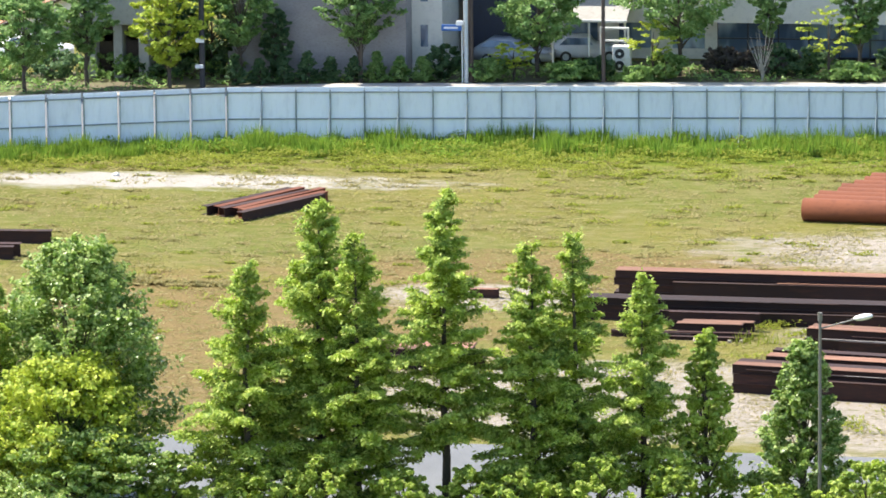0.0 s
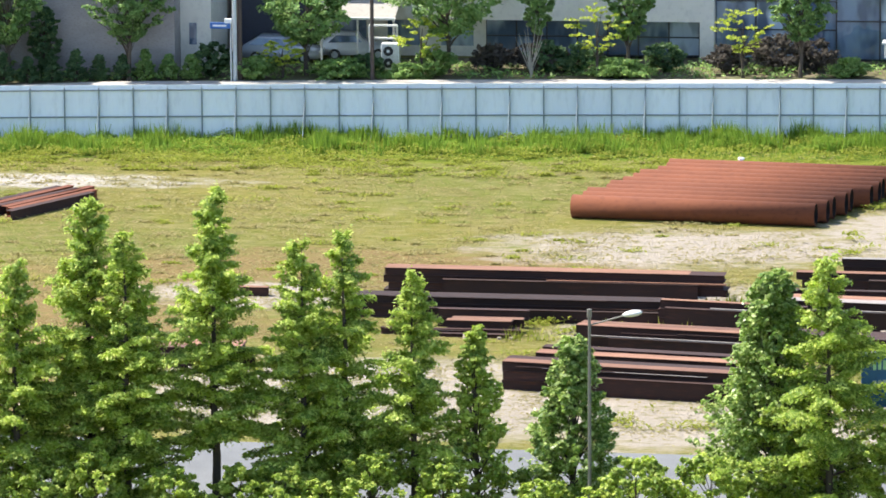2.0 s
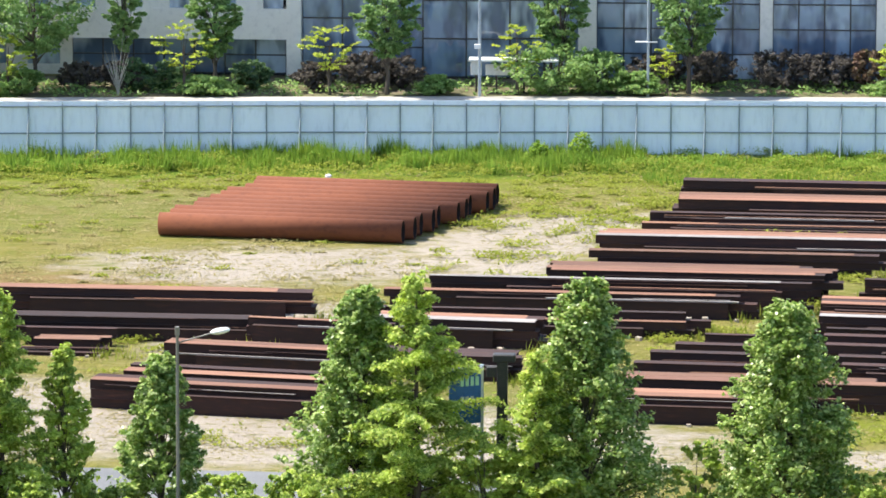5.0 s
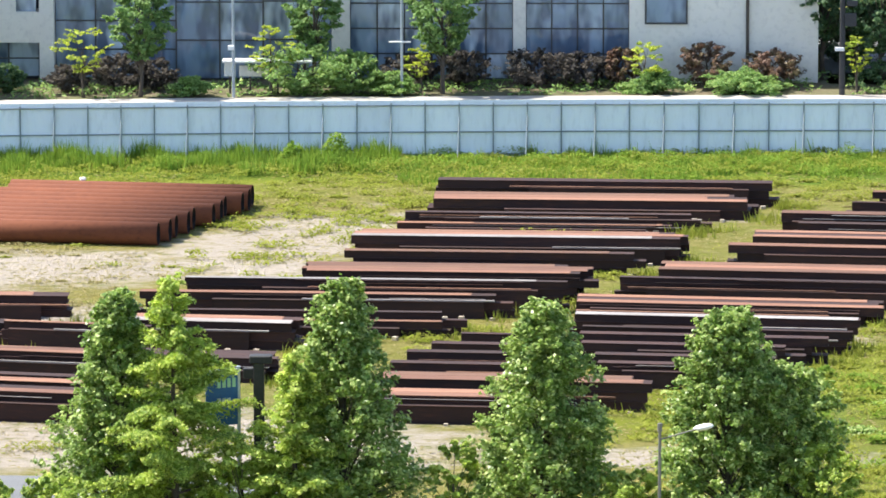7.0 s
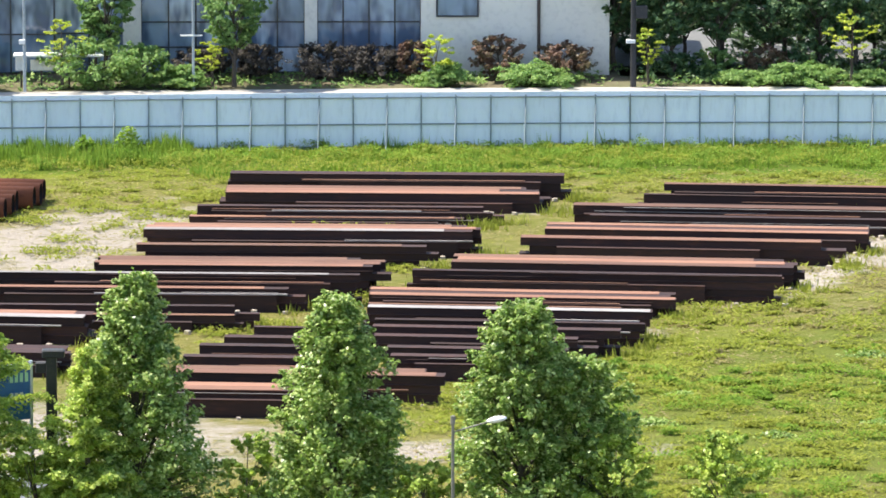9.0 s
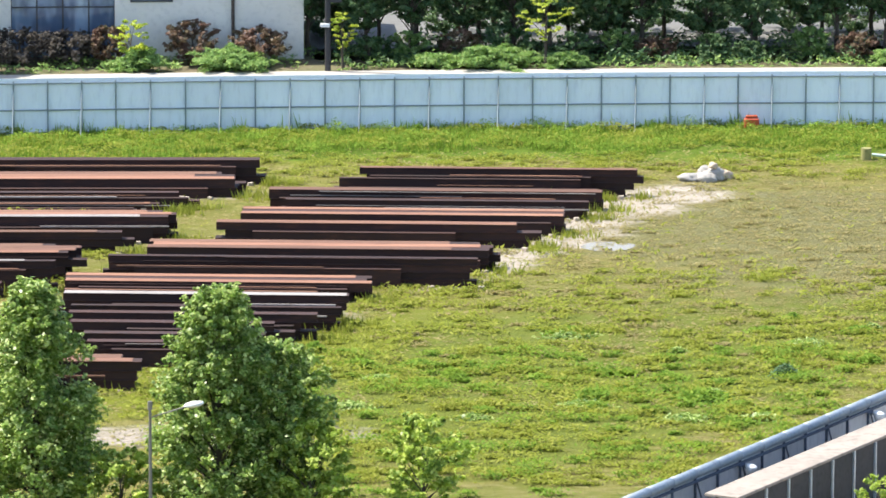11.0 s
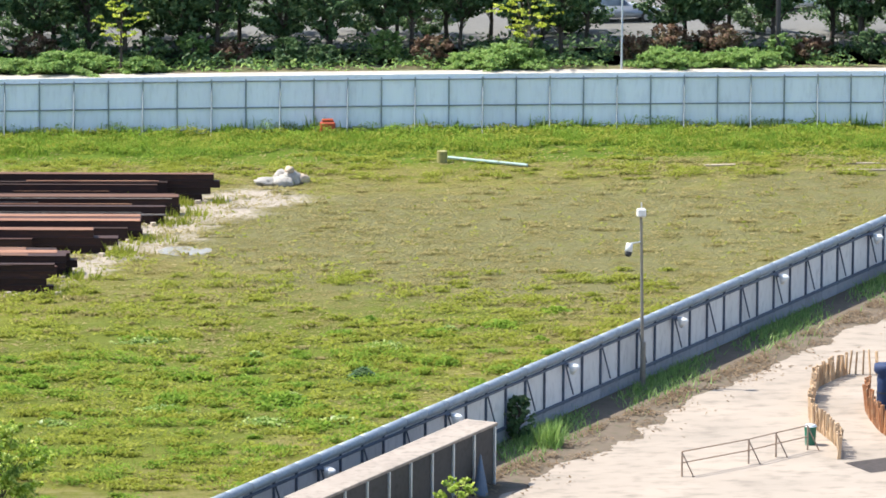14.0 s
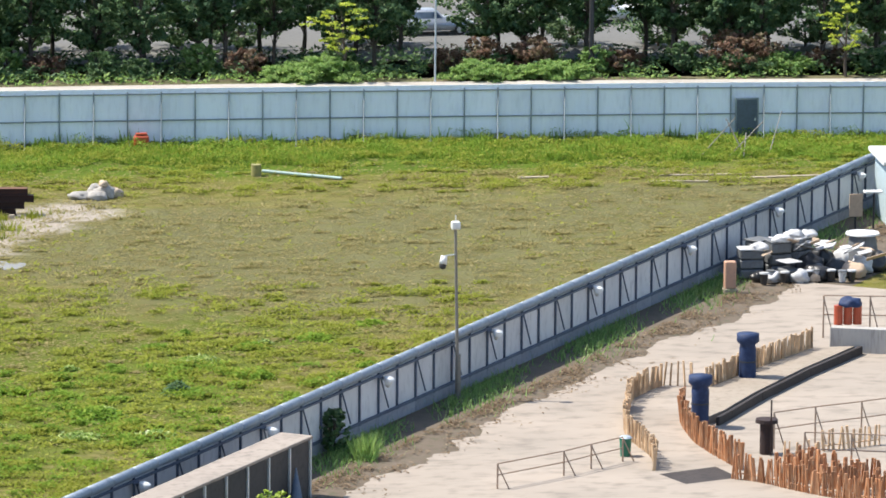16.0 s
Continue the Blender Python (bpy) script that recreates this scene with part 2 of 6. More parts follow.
def blade_mesh(name, feet, height, width, lean=0.35):
    """A tapering blade at each foot."""
    n = len(feet)
    a = RNG.uniform(0, 2 * np.pi, n)
    h = height * RNG.uniform(0.5, 1.3, n)
    side = np.stack([np.cos(a), np.sin(a), np.zeros(n)], 1) * (width * RNG.uniform(0.6, 1.4, n))[:, None]
    bend = RNG.normal(size=(n, 3)) * (lean * h)[:, None]
    bend[:, 2] = h
    v = np.empty((n, 3, 3))
    v[:, 0], v[:, 1], v[:, 2] = feet - side, feet + side, feet + bend
    me = bpy.data.meshes.new(name)
    me.vertices.add(3 * n)
    me.vertices.foreach_set("co", v.ravel())
    me.loops.add(3 * n)
    me.loops.foreach_set("vertex_index", np.arange(3 * n, dtype=np.int32))
    me.polygons.add(n)
    me.polygons.foreach_set("loop_start", np.arange(0, 3 * n, 3, dtype=np.int32))
    me.update(calc_edges=True)
    return me


# ---------------------------------------------------------------- ground and roads
def fence_y(x):
    y = 320.45 + 0.0404 * x - 0.00075 * x * x
    return y - 0.23 * (-62 - x) if x < -62 else y


def sheet(name, pts, z, material, label, category, kind="structure", thick=0.0):
    bm = bmesh.new()
    f = bm.faces.new([bm.verts.new((x, y, z)) for x, y in pts])
    if thick:
        r = bmesh.ops.extrude_face_region(bm, geom=[f])
        bmesh.ops.translate(bm, verts=[q for q in r["geom"] if isinstance(q, bmesh.types.BMVert)], vec=(0, 0, thick))
        bmesh.ops.recalc_face_normals(bm, faces=bm.faces)
    ob = part(name, bm, material)
    return tagged(ob, label, category, "", kind)


gm = bmesh.new()
xs = [-3000, -400, -120] + list(range(-100, 101, 10)) + [120, 400, 3000]
ys = [-400, 0, 180] + list(range(220, 361, 10)) + [420, 800, 4000]
grid = [[gm.verts.new((x, y, 0)) for x in xs] for y in ys]
for j in range(len(ys) - 1):
    for i in range(len(xs) - 1):
        gm.faces.new((grid[j][i], grid[j][i + 1], grid[j + 1][i + 1], grid[j + 1][i]))
tagged(part("ground", gm, M_GROUND), "flat field of patchy yellow-green grass with bare sandy soil", "ground", "", "structure")
sheet("road", [(-140, 233.0), (-9, 234.5), (-9, 243.2), (-20, 244.4), (-48, 245.6), (-140, 243)], 0.006, M_ASPHALT, "grey asphalt road along the row of trees", "road")
far_edge = [(x, fence_y(x) + 5) for x in range(-110, 111, 10)]
sheet("far_road", far_edge + [(x, fence_y(x) + 18.0) for x in range(110, -111, -10)], 0.006, M_ASPHALT, "asphalt street behind the panel fence", "road")
sheet("pavement", [(x, fence_y(x) + 18.0) for x in range(-110, 111, 10)] + [(x, fence_y(x) + 19.45) for x in range(110, -111, -10)], 0.006, M_PAVE, "sunlit pale pavement beside the far street", "pavement", "structure", 0.12)


sheet("planting_bed", [(x, fence_y(x) + 19.45) for x in range(-110, 111, 10)] + [(x, fence_y(x) + 28) for x in range(110, -111, -10)], 0.006, surface("bed_soil", (0.13, 0.10, 0.06), (0.10, 0.11, 0.04), (0.17, 0.14, 0.09), 0.4, 4, 0.95), "planting bed of dark soil and ground cover behind the pavement", "planting bed")


# ---------------------------------------------------------------- the long panel fence
STEP = 1.745


def post_x(k):
    """Where post k stands along the fence; the bays are not quite even."""
    x = k * STEP
    return x + STEP * float(np.interp(x, (-40, -25, -17, 4, 20, 33, 53), (0.385, 0.30, 0.155, 0.14, 0.38, 0.5, 0.55)))


def build_fence():
    fence = thing("fence", (0, fence_y(0), 0), "long pale blue steel panel fence round the field", "fence", "", "structure")
    bm = bmesh.new()
    n = 12
    front = []
    for k in range(n + 1):
        x = STEP * k / n
        front.append((x, 0.006 * (1 if (k % 4) in (1, 2) else -1)))
    for (x0, y0), (x1, y1) in zip(front, front[1:]):
        for yy in (0.0, 0.03):
            vs = [bm.verts.new(c) for c in ((x0, y0 + yy, 0.02), (x1, y1 + yy, 0.02), (x1, y1 + yy, 3.0), (x0, y0 + yy, 3.0))]
            bm.faces.new(vs if yy == 0 else vs[::-1])
        vs = [bm.verts.new(c) for c in ((x0, y0, 3.0), (x1, y1, 3.0), (x1, y1 + 0.03, 3.0), (x0, y0 + 0.03, 3.0))]
        bm.faces.new(vs)
    panel_me = bpy.data.meshes.new("panel")
    bm.to_mesh(panel_me)
    bm.free()
    panel_me.materials.append(M_PANEL)
    post_me, rail_me, brace_me = (bpy.data.meshes.new(k) for k in ("post", "rail", "brace"))
    for me, b, mt in ((post_me, box((-0.035, -0.11, 0), (0.035, -0.02, 2.86), 0.008), M_FRAME), (rail_me, box((0.0, -0.085, -0.035), (STEP, -0.02, 0.035), 0.008), M_FRAME),
                      (brace_me, tube((0, -0.14, 2.35), (-0.12, -1.05, 0), 0.03, None, 6), M_BRACE)):
        b.to_mesh(me)
        b.free()
        me.materials.append(mt)
    inv = fence.matrix_world.inverted()
    k0, k1 = int(-88 / STEP), int(92 / STEP)
    for k in range(k0, k1):
        x, x2 = post_x(k), post_x(k + 1)
        y, y2 = fence_y(x), fence_y(x2)
        ang = math.degrees(math.atan2(y2 - y, x2 - x))
        m = pose(x, y, 0, 0, 0, ang) @ Matrix.Diagonal(((x2 - x) / STEP * 0.999, 1, 1, 1))
        gate = GATE_X < x + STEP / 2 < GATE_X + STEP
        for name, me, mm in [("panel", panel_me, m), ("post", post_me, m), ("rail", rail_me, m @ pose(0, 0, 2.74)), ("rail", rail_me, m @ pose(0, 0, 1.36)), ("rail", rail_me, m @ pose(0, 0, 0.2))] + ([("brace", brace_me, m)] if k % 2 else []):
            if gate and name in ("brace",):
                continue
            ob = new(name, me)
            ob.parent = fence
            ob.matrix_basis = inv @ mm
    # steel gate in the fence
    g = thing("door_1", (68.1, fence_y(68.1) - 0.13, 0), "closed dark blue-grey steel door in the panel fence", "door", "", "structure")
    part("door_leaf", box((-0.55, -0.05, 0.05), (0.55, 0.02, 2.12), 0.01), surface("door_paint", (0.055, 0.085, 0.12), (0.07, 0.10, 0.14), (0.04, 0.05, 0.06), 1, 8, 0.5), g)
    bm = bmesh.new()
    for a, b in (((-0.62, -0.07, 0), (-0.55, 0.03, 2.2)), ((0.55, -0.07, 0), (0.62, 0.03, 2.2)), ((-0.55, -0.07, 2.12), (0.55, 0.03, 2.2))):
        add_box(bm, a, b)
    part("frame", bm, M_FRAME, g)
    part("handle", box((0.4, -0.1, 1.0), (0.48, -0.05, 1.15), 0.01), M_GALV, g)


GATE_X = 67.3
build_fence()


# ---------------------------------------------------------------- steel pipes and beams
M_LINING = surface("black_pipe_inside", (0.012, 0.010, 0.010), (0.018, 0.014, 0.013), (0.03, 0.018, 0.014), 1, 6, 0.8)


def rusty_pipes():
    ang, rad = -7.0, 0.55
    count = 11
    raft = thing("pipe_raft", (-30.6, 296.6, 0), "row of large rusty steel pipes lying side by side", "steel pipes", "", "", ang)
    rnd = random.Random(3)
    for k in range(count):
        length = 11.95 + rnd.uniform(-0.25, 0.25)
        me = bmesh.new()
        for r, flip in ((rad, False), (rad - 0.03, True)):
            v = bmesh.ops.create_cone(me, cap_ends=False, segments=28, radius1=r, radius2=r, depth=length, matrix=pose(length / 2, 0, rad, 0, 90, 0))["verts"]
            if flip:
                bmesh.ops.reverse_faces(me, faces=list({f for q in v for f in q.link_faces}))
        es = [e for e in me.edges if e.is_boundary]
        for sx in (0.0, length):
            loop = [e for e in es if abs(e.verts[0].co.x - sx) < 0.01]
            bmesh.ops.bridge_loops(me, edges=loop)
        bmesh.ops.recalc_face_normals(me, faces=me.faces)
        ob = smooth(part("pipe", me, M_RUST, raft))
        # a black tube just inside the pipe wall
        lining = bmesh.new()
        v = bmesh.ops.create_cone(lining, cap_ends=False, segments=28, radius1=rad - 0.035, radius2=rad - 0.035, depth=length - 0.02, matrix=pose(length / 2, 0, rad, 0, 90, 0))["verts"]
        bmesh.ops.reverse_faces(lining, faces=lining.faces)
        smooth(part("lining", lining, M_LINING, ob, "black inner surface of the pipe"))
        ob.matrix_basis = pose(0.27 * k + rnd.uniform(-0.28, 0.28), 1.09 * k, 0)


rusty_pipes()


M_SPACER = surface("spacer_timber", (0.50, 0.42, 0.34), (0.42, 0.35, 0.28), (0.30, 0.25, 0.2), 2, 9, 0.9)


def h_beam(length, w, h):
    tf, a = 0.022, -w / 2 + min(0.06, w * 0.2)
    b = a + 0.03
    prof = [(-w / 2, 0), (w / 2, 0), (w / 2, tf), (b, tf), (b, h - tf), (w / 2, h - tf), (w / 2, h), (-w / 2, h), (-w / 2, h - tf), (a, h - tf), (a, tf), (-w / 2, tf)]
    n = len(prof)
    v = [(0, y, z) for y, z in prof] + [(length, y, z) for y, z in prof]
    f = [(i, (i + 1) % n, n + (i + 1) % n, n + i) for i in range(n)]
    ends = [(0, 1, 2, 11), (2, 3, 10, 11), (3, 4, 9, 10), (4, 5, 8, 9), (5, 6, 7, 8)]
    f += [tuple(reversed(e)) for e in ends] + [tuple(i + n for i in e) for e in ends]
    return mesh_from("beam", v, [tuple(reversed(q)) for q in f])


def beam_stack(x, y, length, depth, high, turn, rnd, dark=False):
    """A stack of H-beams: x, y is the left end of its front edge."""
    rows, layers = max(1, round(depth / 0.62)), max(1, round(high / 0.36))
    w, h = depth / rows, high / layers
    st = thing("beam_stack", (x, y, 0), "stack of long rusty steel H-beams on the ground", "steel beams", "stacks of steel beams", "", turn)
    mesh = h_beam(length, w - 0.006, h - 0.004)
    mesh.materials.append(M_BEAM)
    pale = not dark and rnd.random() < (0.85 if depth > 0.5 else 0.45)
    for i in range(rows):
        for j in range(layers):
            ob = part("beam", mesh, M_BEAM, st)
            dx = rnd.uniform(-0.2, 0.15) + (0.25 if rnd.random() < 0.2 else 0)
            s = 1 - rnd.random() ** 3 * 0.10
            ob.matrix_basis = pose(dx, w * (i + 0.5), h * j)
            ob.scale = (s, 1, 1)
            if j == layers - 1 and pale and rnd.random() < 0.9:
                # a thin added plate puts the sunlit look of the top flange into paler colour
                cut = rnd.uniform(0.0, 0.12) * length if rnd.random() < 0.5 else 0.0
                pl = part("cover_plate", box((0.02, -w / 2 + 0.01, 0), (length * s - 0.04 - cut, w / 2 - 0.01, 0.018), 0.004), M_BEAM_GREY if rnd.random() < 0.1 else M_BEAM_PALE, st, "thin pale plate coloured as the sunlit top of a beam")
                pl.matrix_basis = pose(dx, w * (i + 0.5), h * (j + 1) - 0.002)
    if length > 5:
        # a lower course lies before the stack, and thin bars on it
        low = high * rnd.uniform(0.5, 0.8)
        part_l = length * rnd.uniform(0.55, 0.95)
        me = h_beam(part_l, 0.34, low)
        me.materials.append(M_BEAM)
        part("beam", me, M_BEAM, st).matrix_basis = pose(rnd.uniform(0, length - part_l), -0.2, 0)
        for k in range(rnd.choice([0, 0, 1, 1])):
            bl = length * rnd.uniform(0.2, 0.7)
            ob = part("bar", box((0, -0.05, 0), (bl, 0.05, 0.07), 0.01), rnd.choice([M_BEAM_GREY, M_BEAM_PALE]), st, "thin pale steel bar")
            ob.matrix_basis = pose(rnd.uniform(0, length - bl), -0.25 + k * 0.12, low)
        # thin flange strips stand a little proud of the front
        for k in range(rnd.choice([0, 0, 1, 2])):
            bl = length * rnd.uniform(0.25, 0.9)
            ob = part("bar", box((0, -0.07, 0), (bl, 0.0, 0.022), 0.004), rnd.choice([M_BEAM, M_BEAM, M_BEAM_PALE, M_BEAM_GREY]), st, "thin steel strip along the front")
            ob.matrix_basis = pose(rnd.uniform(0, length - bl), 0.0, rnd.uniform(low + 0.05, high - 0.03))
        for k in range(rnd.choice([1, 2, 3])):
            q = rnd.uniform(0.08, 0.14)
            ob = part("spacer_block", box((-q, -q * 0.7, 0), (q, q * 0.7, q * 1.3), 0.01), M_SPACER, st, "pale timber spacer block")
            ob.matrix_basis = pose(length - rnd.uniform(0.2, 3.5), -0.5 - rnd.uniform(0, 0.25), 0, 0, 0, rnd.uniform(-30, 30))


STACKS_A = [(-26.0, 277.5, 2.2, 0.54, 0.5), (-26.0, 277.0, 2.9, 0.49, 0.8), (-36.8, 276.1, 15.3, 0.92, 1.3), (-38.0, 271.3, 14.5, 1.04, 1.0), (-33.6, 269.4, 4.0, 0.38, 0.8),
            (-33.1, 267.8, 3.2, 1.01, 0.6), (-36.1, 267.6, 6.2, 0.25, 0.3), (-43.4, 275.6, 1.5, 0.40, 0.4), (-48.6, 260.1, 7.9, 2.42, 0.8)]
STACKS_B = [(-24.0, 270.2, 6.6, 0.35, 1.2), (-27.3, 265.8, 10.3, 1.11, 0.9), (-28.3, 262.0, 11.6, 0.60, 0.7), (-28.6, 260.2, 12.0, 0.82, 0.8), (-29.4, 256.3, 13.6, 1.38, 1.2)]
STACKS_C = [(-4.1, 307.9, 12.0, 0.65, 0.8), (-5.8, 306.7, 16.8, 0.82, 1.2), (-6.1, 303.0, 15.8, 2.07, 0.9), (-7.5, 299.9, 14.8, 0.47, 0.8), (-6.6, 299.6, 12.8, 0.27, 0.6), (-7.6, 299.1, 13.8, 0.48, 0.4),
            (-9.4, 291.3, 15.7, 1.78, 1.2), (-9.7, 288.4, 13.6, 0.58, 1.0), (-11.4, 281.8, 13.0, 2.24, 1.3), (-16.6, 279.5, 17.2, 0.41, 1.4), (-18.5, 278.2, 16.5, 0.54, 1.0), (-20.1, 274.2, 16.1, 0.39, 1.0), (-19.5, 273.5, 15.5, 0.39, 0.7)]
STACKS_C2 = [(-19.8, 270.7, 8.7, 1.55, 1.2), (-19.8, 263.9, 7.8, 1.71, 1.0)]
STACKS_D = [(15.4, 302.8, 13.5, 0.48, 1.3), (14.1, 302.3, 12.9, 0.35, 0.9), (16.0, 301.6, 8.2, 0.5, 0.5), (10.9, 299.2, 16.0, 0.78, 0.9), (11.4, 297.1, 14.6, 0.46, 0.8), (9.3, 292.9, 15.2, 1.78, 0.9), (8.1, 289.5, 14.7, 0.73, 1.1),
            (4.8, 283.9, 15.6, 2.10, 1.0), (2.8, 280.4, 17.1, 0.41, 1.3), (0.7, 277.1, 13.7, 1.87, 0.8), (0.8, 276.5, 11.3, 0.35, 0.5), (0.7, 271.6, 12.5, 0.64, 1.3), (1.0, 270.4, 11.8, 0.36, 1.0)]
STACKS_D2 = [(0.9, 268.3, 10.8, 0.6, 1.1), (1.2, 266.2, 9.5, 0.6, 1.1), (1.5, 264.2, 8.2, 0.6, 1.0), (1.7, 262.4, 7.4, 0.6, 1.0), (1.9, 260.5, 1.9, 1.42, 0.4)]
STACKS_E = [(-4.0, 268.7, 3.7, 0.36, 1.0), (-5.4, 267.0, 4.9, 0.6, 0.9), (-6.5, 265.2, 5.9, 0.6, 0.9), (-6.9, 263.3, 6.6, 0.6, 0.8), (-7.6, 258.0, 11.3, 1.53, 1.2), (-7.9, 255.1, 6.1, 1.50, 1.1)]
rnd = random.Random(11)
STACK_ENDS = []
for turn, rows in ((-2.2, STACKS_A), (-10.0, STACKS_B), (-3.0, STACKS_C), (-6.5, STACKS_C2), (-6.0, STACKS_D), (-6.0, STACKS_D2), (-5.0, STACKS_E)):
    for x, y, length, depth, high in rows:
        beam_stack(x, y, length, depth, high, turn, rnd, rows is STACKS_D2 or (rows is STACKS_E and y > 260) or y > 306)
        STACK_ENDS.append((x + length * math.cos(radians(turn)), y + length * math.sin(radians(turn)), length))


# ---------------------------------------------------------------- trees
def stem_mesh(name, height, r0, limbs, curve=0.15):
    """A tapered trunk with tapered limbs, each (height, azimuth, length, rise)."""
    bm = bmesh.new()
    a = Vector((0, 0, 0))
    steps = 5
    for k in range(steps):
        b = Vector((RNG.normal() * curve * 0.3, RNG.normal() * curve * 0.3, height * (k + 1) / steps))
        add_tube(bm, a, b, r0 * (1 - k / steps) + 0.012, r0 * (1 - (k + 1) / steps) + 0.012, 7, False)
        a = b
    for z, az, ln, rise in limbs:
        c = Vector((math.cos(az), math.sin(az), 0))
        p = Vector((0, 0, z))
        add_tube(bm, p, p + c * ln + Vector((0, 0, ln * rise)), 0.012 + r0 * 0.28 * (1 - z / height), 0.008, 5, False)
    me = bpy.data.meshes.new(name)
    bm.to_mesh(me)
    bm.free()
    me.materials.append(M_BARK)
    return me


def sprays(root, az, reach, rise, droop, side=0.34, every=0.085, leaves=7, thick=0.035):
    """Leaf centres on one limb: shoots leave it on both sides, shorter towards the tip, and hang a little."""
    c, w = np.array([math.cos(az), math.sin(az), 0.0]), np.array([-math.sin(az), math.cos(az), 0.0])
    n = max(3, int(reach / every))
    s = np.linspace(0.12, 1.0, n)
    stem = root + c * (reach * s)[:, None] + np.array([0, 0, 1.0]) * (reach * (rise * s - droop * s * s))[:, None]
    ln = (side * reach * (1 - 0.75 * s) + 0.10) * RNG.uniform(0.6, 1.25, n)
    out = []
    for sign in (-1, 1):
        d = c * 0.65 + w * sign * 0.76 + np.array([0, 0, 0.12])
        u = RNG.uniform(0.05, 1.0, (n, leaves))
        p = stem[:, None] + d * (ln[:, None] * u)[..., None] - np.array([0, 0, 0.45]) * (ln[:, None] * u * u)[..., None]
        out.append(p.reshape(-1, 3))
    p = np.concatenate(out)
    return p + RNG.normal(size=p.shape) * (thick * 1.3, thick * 1.3, thick)


def dawn_redwood(x, y, height, radius, leaf, label, size=0.08, dense=1.0, low=0.1):
    """A narrow cone of tiers: limbs rise a little and carry drooping feathery sprays."""
    t = thing("conifer_tree", (x, y, 0), label, "tree", "row of roadside trees")
    radius *= 1.42
    count = int(128 * dense * (height / 10))
    z = height * (low + (0.985 - low) * (np.arange(count) + RNG.uniform(0, 1, count)) / count)
    rel = (z / height - low) / (1 - low)
    az = RNG.uniform(0, 2 * np.pi, count)
    reach = radius * (1 - rel ** 1.2) * np.minimum(1, 0.6 + rel * 2.2) * RNG.uniform(0.55, 1.25, count) + 0.16
    reach *= 1 + 0.22 * np.sin(az * 2 + RNG.uniform(0, 6)) * np.sin(rel * 9 + RNG.uniform(0, 6))
    rise = RNG.uniform(0.25, 0.85, count) + 0.5 * rel ** 3
    pts, outs = [], []
    for k in range(count):
        p = sprays(np.array([0, 0, z[k]]), az[k], reach[k], rise[k], 0.38, 0.36, 0.085, 9, 0.045)
        pts.append(p)
        outs.append(np.repeat(np.array([[math.cos(az[k]), math.sin(az[k]), 0.3]]), len(p), 0))
        # a tuft of fresh shoots at the tip
        m = 9
        tip = np.array([math.cos(az[k]) * reach[k], math.sin(az[k]) * reach[k], z[k] + reach[k] * (rise[k] - 0.38)])
        pts.append(tip + RNG.normal(size=(m, 3)) * (0.07, 0.07, 0.11))
        outs.append(np.repeat(np.array([[math.cos(az[k]), math.sin(az[k]), 0.6]]), m, 0))
    limbs = [(z[k], az[k], reach[k] * 0.85, rise[k] - 0.3) for k in range(0, count, 2)]
    part("trunk", stem_mesh("trunk", height * 0.98, 0.13 + height * 0.004, limbs), M_BARK, t)
    part("crown", leaf_mesh("crown", np.concatenate(pts), size, 0.45, np.concatenate(outs), 2.3), leaf, t)
    return t


def broad_tree(x, y, height, radius, leaf, label, name="broadleaf_tree", size=0.115, lumps=34, base=0.12, group="row of roadside trees", leaves=270, z0=0.0, peak=0.5, flatten=0.8):
    """A crown of many small leafy shoots round the ends of forking limbs, with gaps between them."""
    t = thing(name, (x, y, z0), label, "tree" if height > 2.6 else "shrub", group)
    pts, limbs, outs = [], [], []
    count = lumps * 3
    sway = RNG.uniform(0, 6.28, 4)
    for k in range(count):
        u = (k + RNG.uniform()) / count
        z = height * (base + (0.97 - base) * u)
        q = min(0.97, max(0.03, (z / height - base) / (1 - base)))
        prof = math.sin(math.pi * q) ** 0.6 if peak <= 0.5 else min(1.0, q / 0.06) ** 0.5 * (1 - q) ** (0.85 * peak)
        az = RNG.uniform(0, 2 * np.pi)
        lobe = 1 + 0.16 * math.sin(2 * az + sway[0] + 5 * q) + 0.12 * math.sin(5 * az + sway[1] + 9 * q)
        r = radius * max(0.08, prof) * lobe * math.sqrt(RNG.uniform(0.15, 1.0))
        c = np.array([r * math.cos(az), r * math.sin(az), z])
        s = max(0.13, radius * RNG.uniform(0.11, 0.22) * (0.6 + 0.4 * prof))
        m = max(8, int(leaves / 2.4 * RNG.uniform(0.5, 1.4)))
        # a shoot points outwards and up, thicker at its middle
        d = np.array([math.cos(az), math.sin(az), RNG.uniform(0.1, 1.1)]) + RNG.normal(size=3) * 0.3
        d /= np.linalg.norm(d)
        v = RNG.uniform(-1, 1, m)
        p = c + d * (v * s * 1.35)[:, None] + RNG.normal(size=(m, 3)) * (s * 0.42 * (1.1 - np.abs(v)))[:, None]
        p[:, 2] = z + (p[:, 2] - z) * flatten
        pts.append(p)
        outs.append((p - c) / (s + 0.05) + d * 0.5)
        if k % 5 == 0:
            zz = max(0.1, z * 0.55)
            limbs.append((zz, az, max(r, 0.15), (z - zz) / max(r, 0.15) * 0.9))
    p = np.concatenate(pts)
    p[:, 2] = np.maximum(p[:, 2], 0.03)
    part("trunk", stem_mesh("trunk", height * 0.8, 0.05 + height * 0.011, limbs), M_BARK, t)
    part("crown", leaf_mesh("crown", p, size, 0.35, np.concatenate(outs), 1.6), leaf, t)
    return t


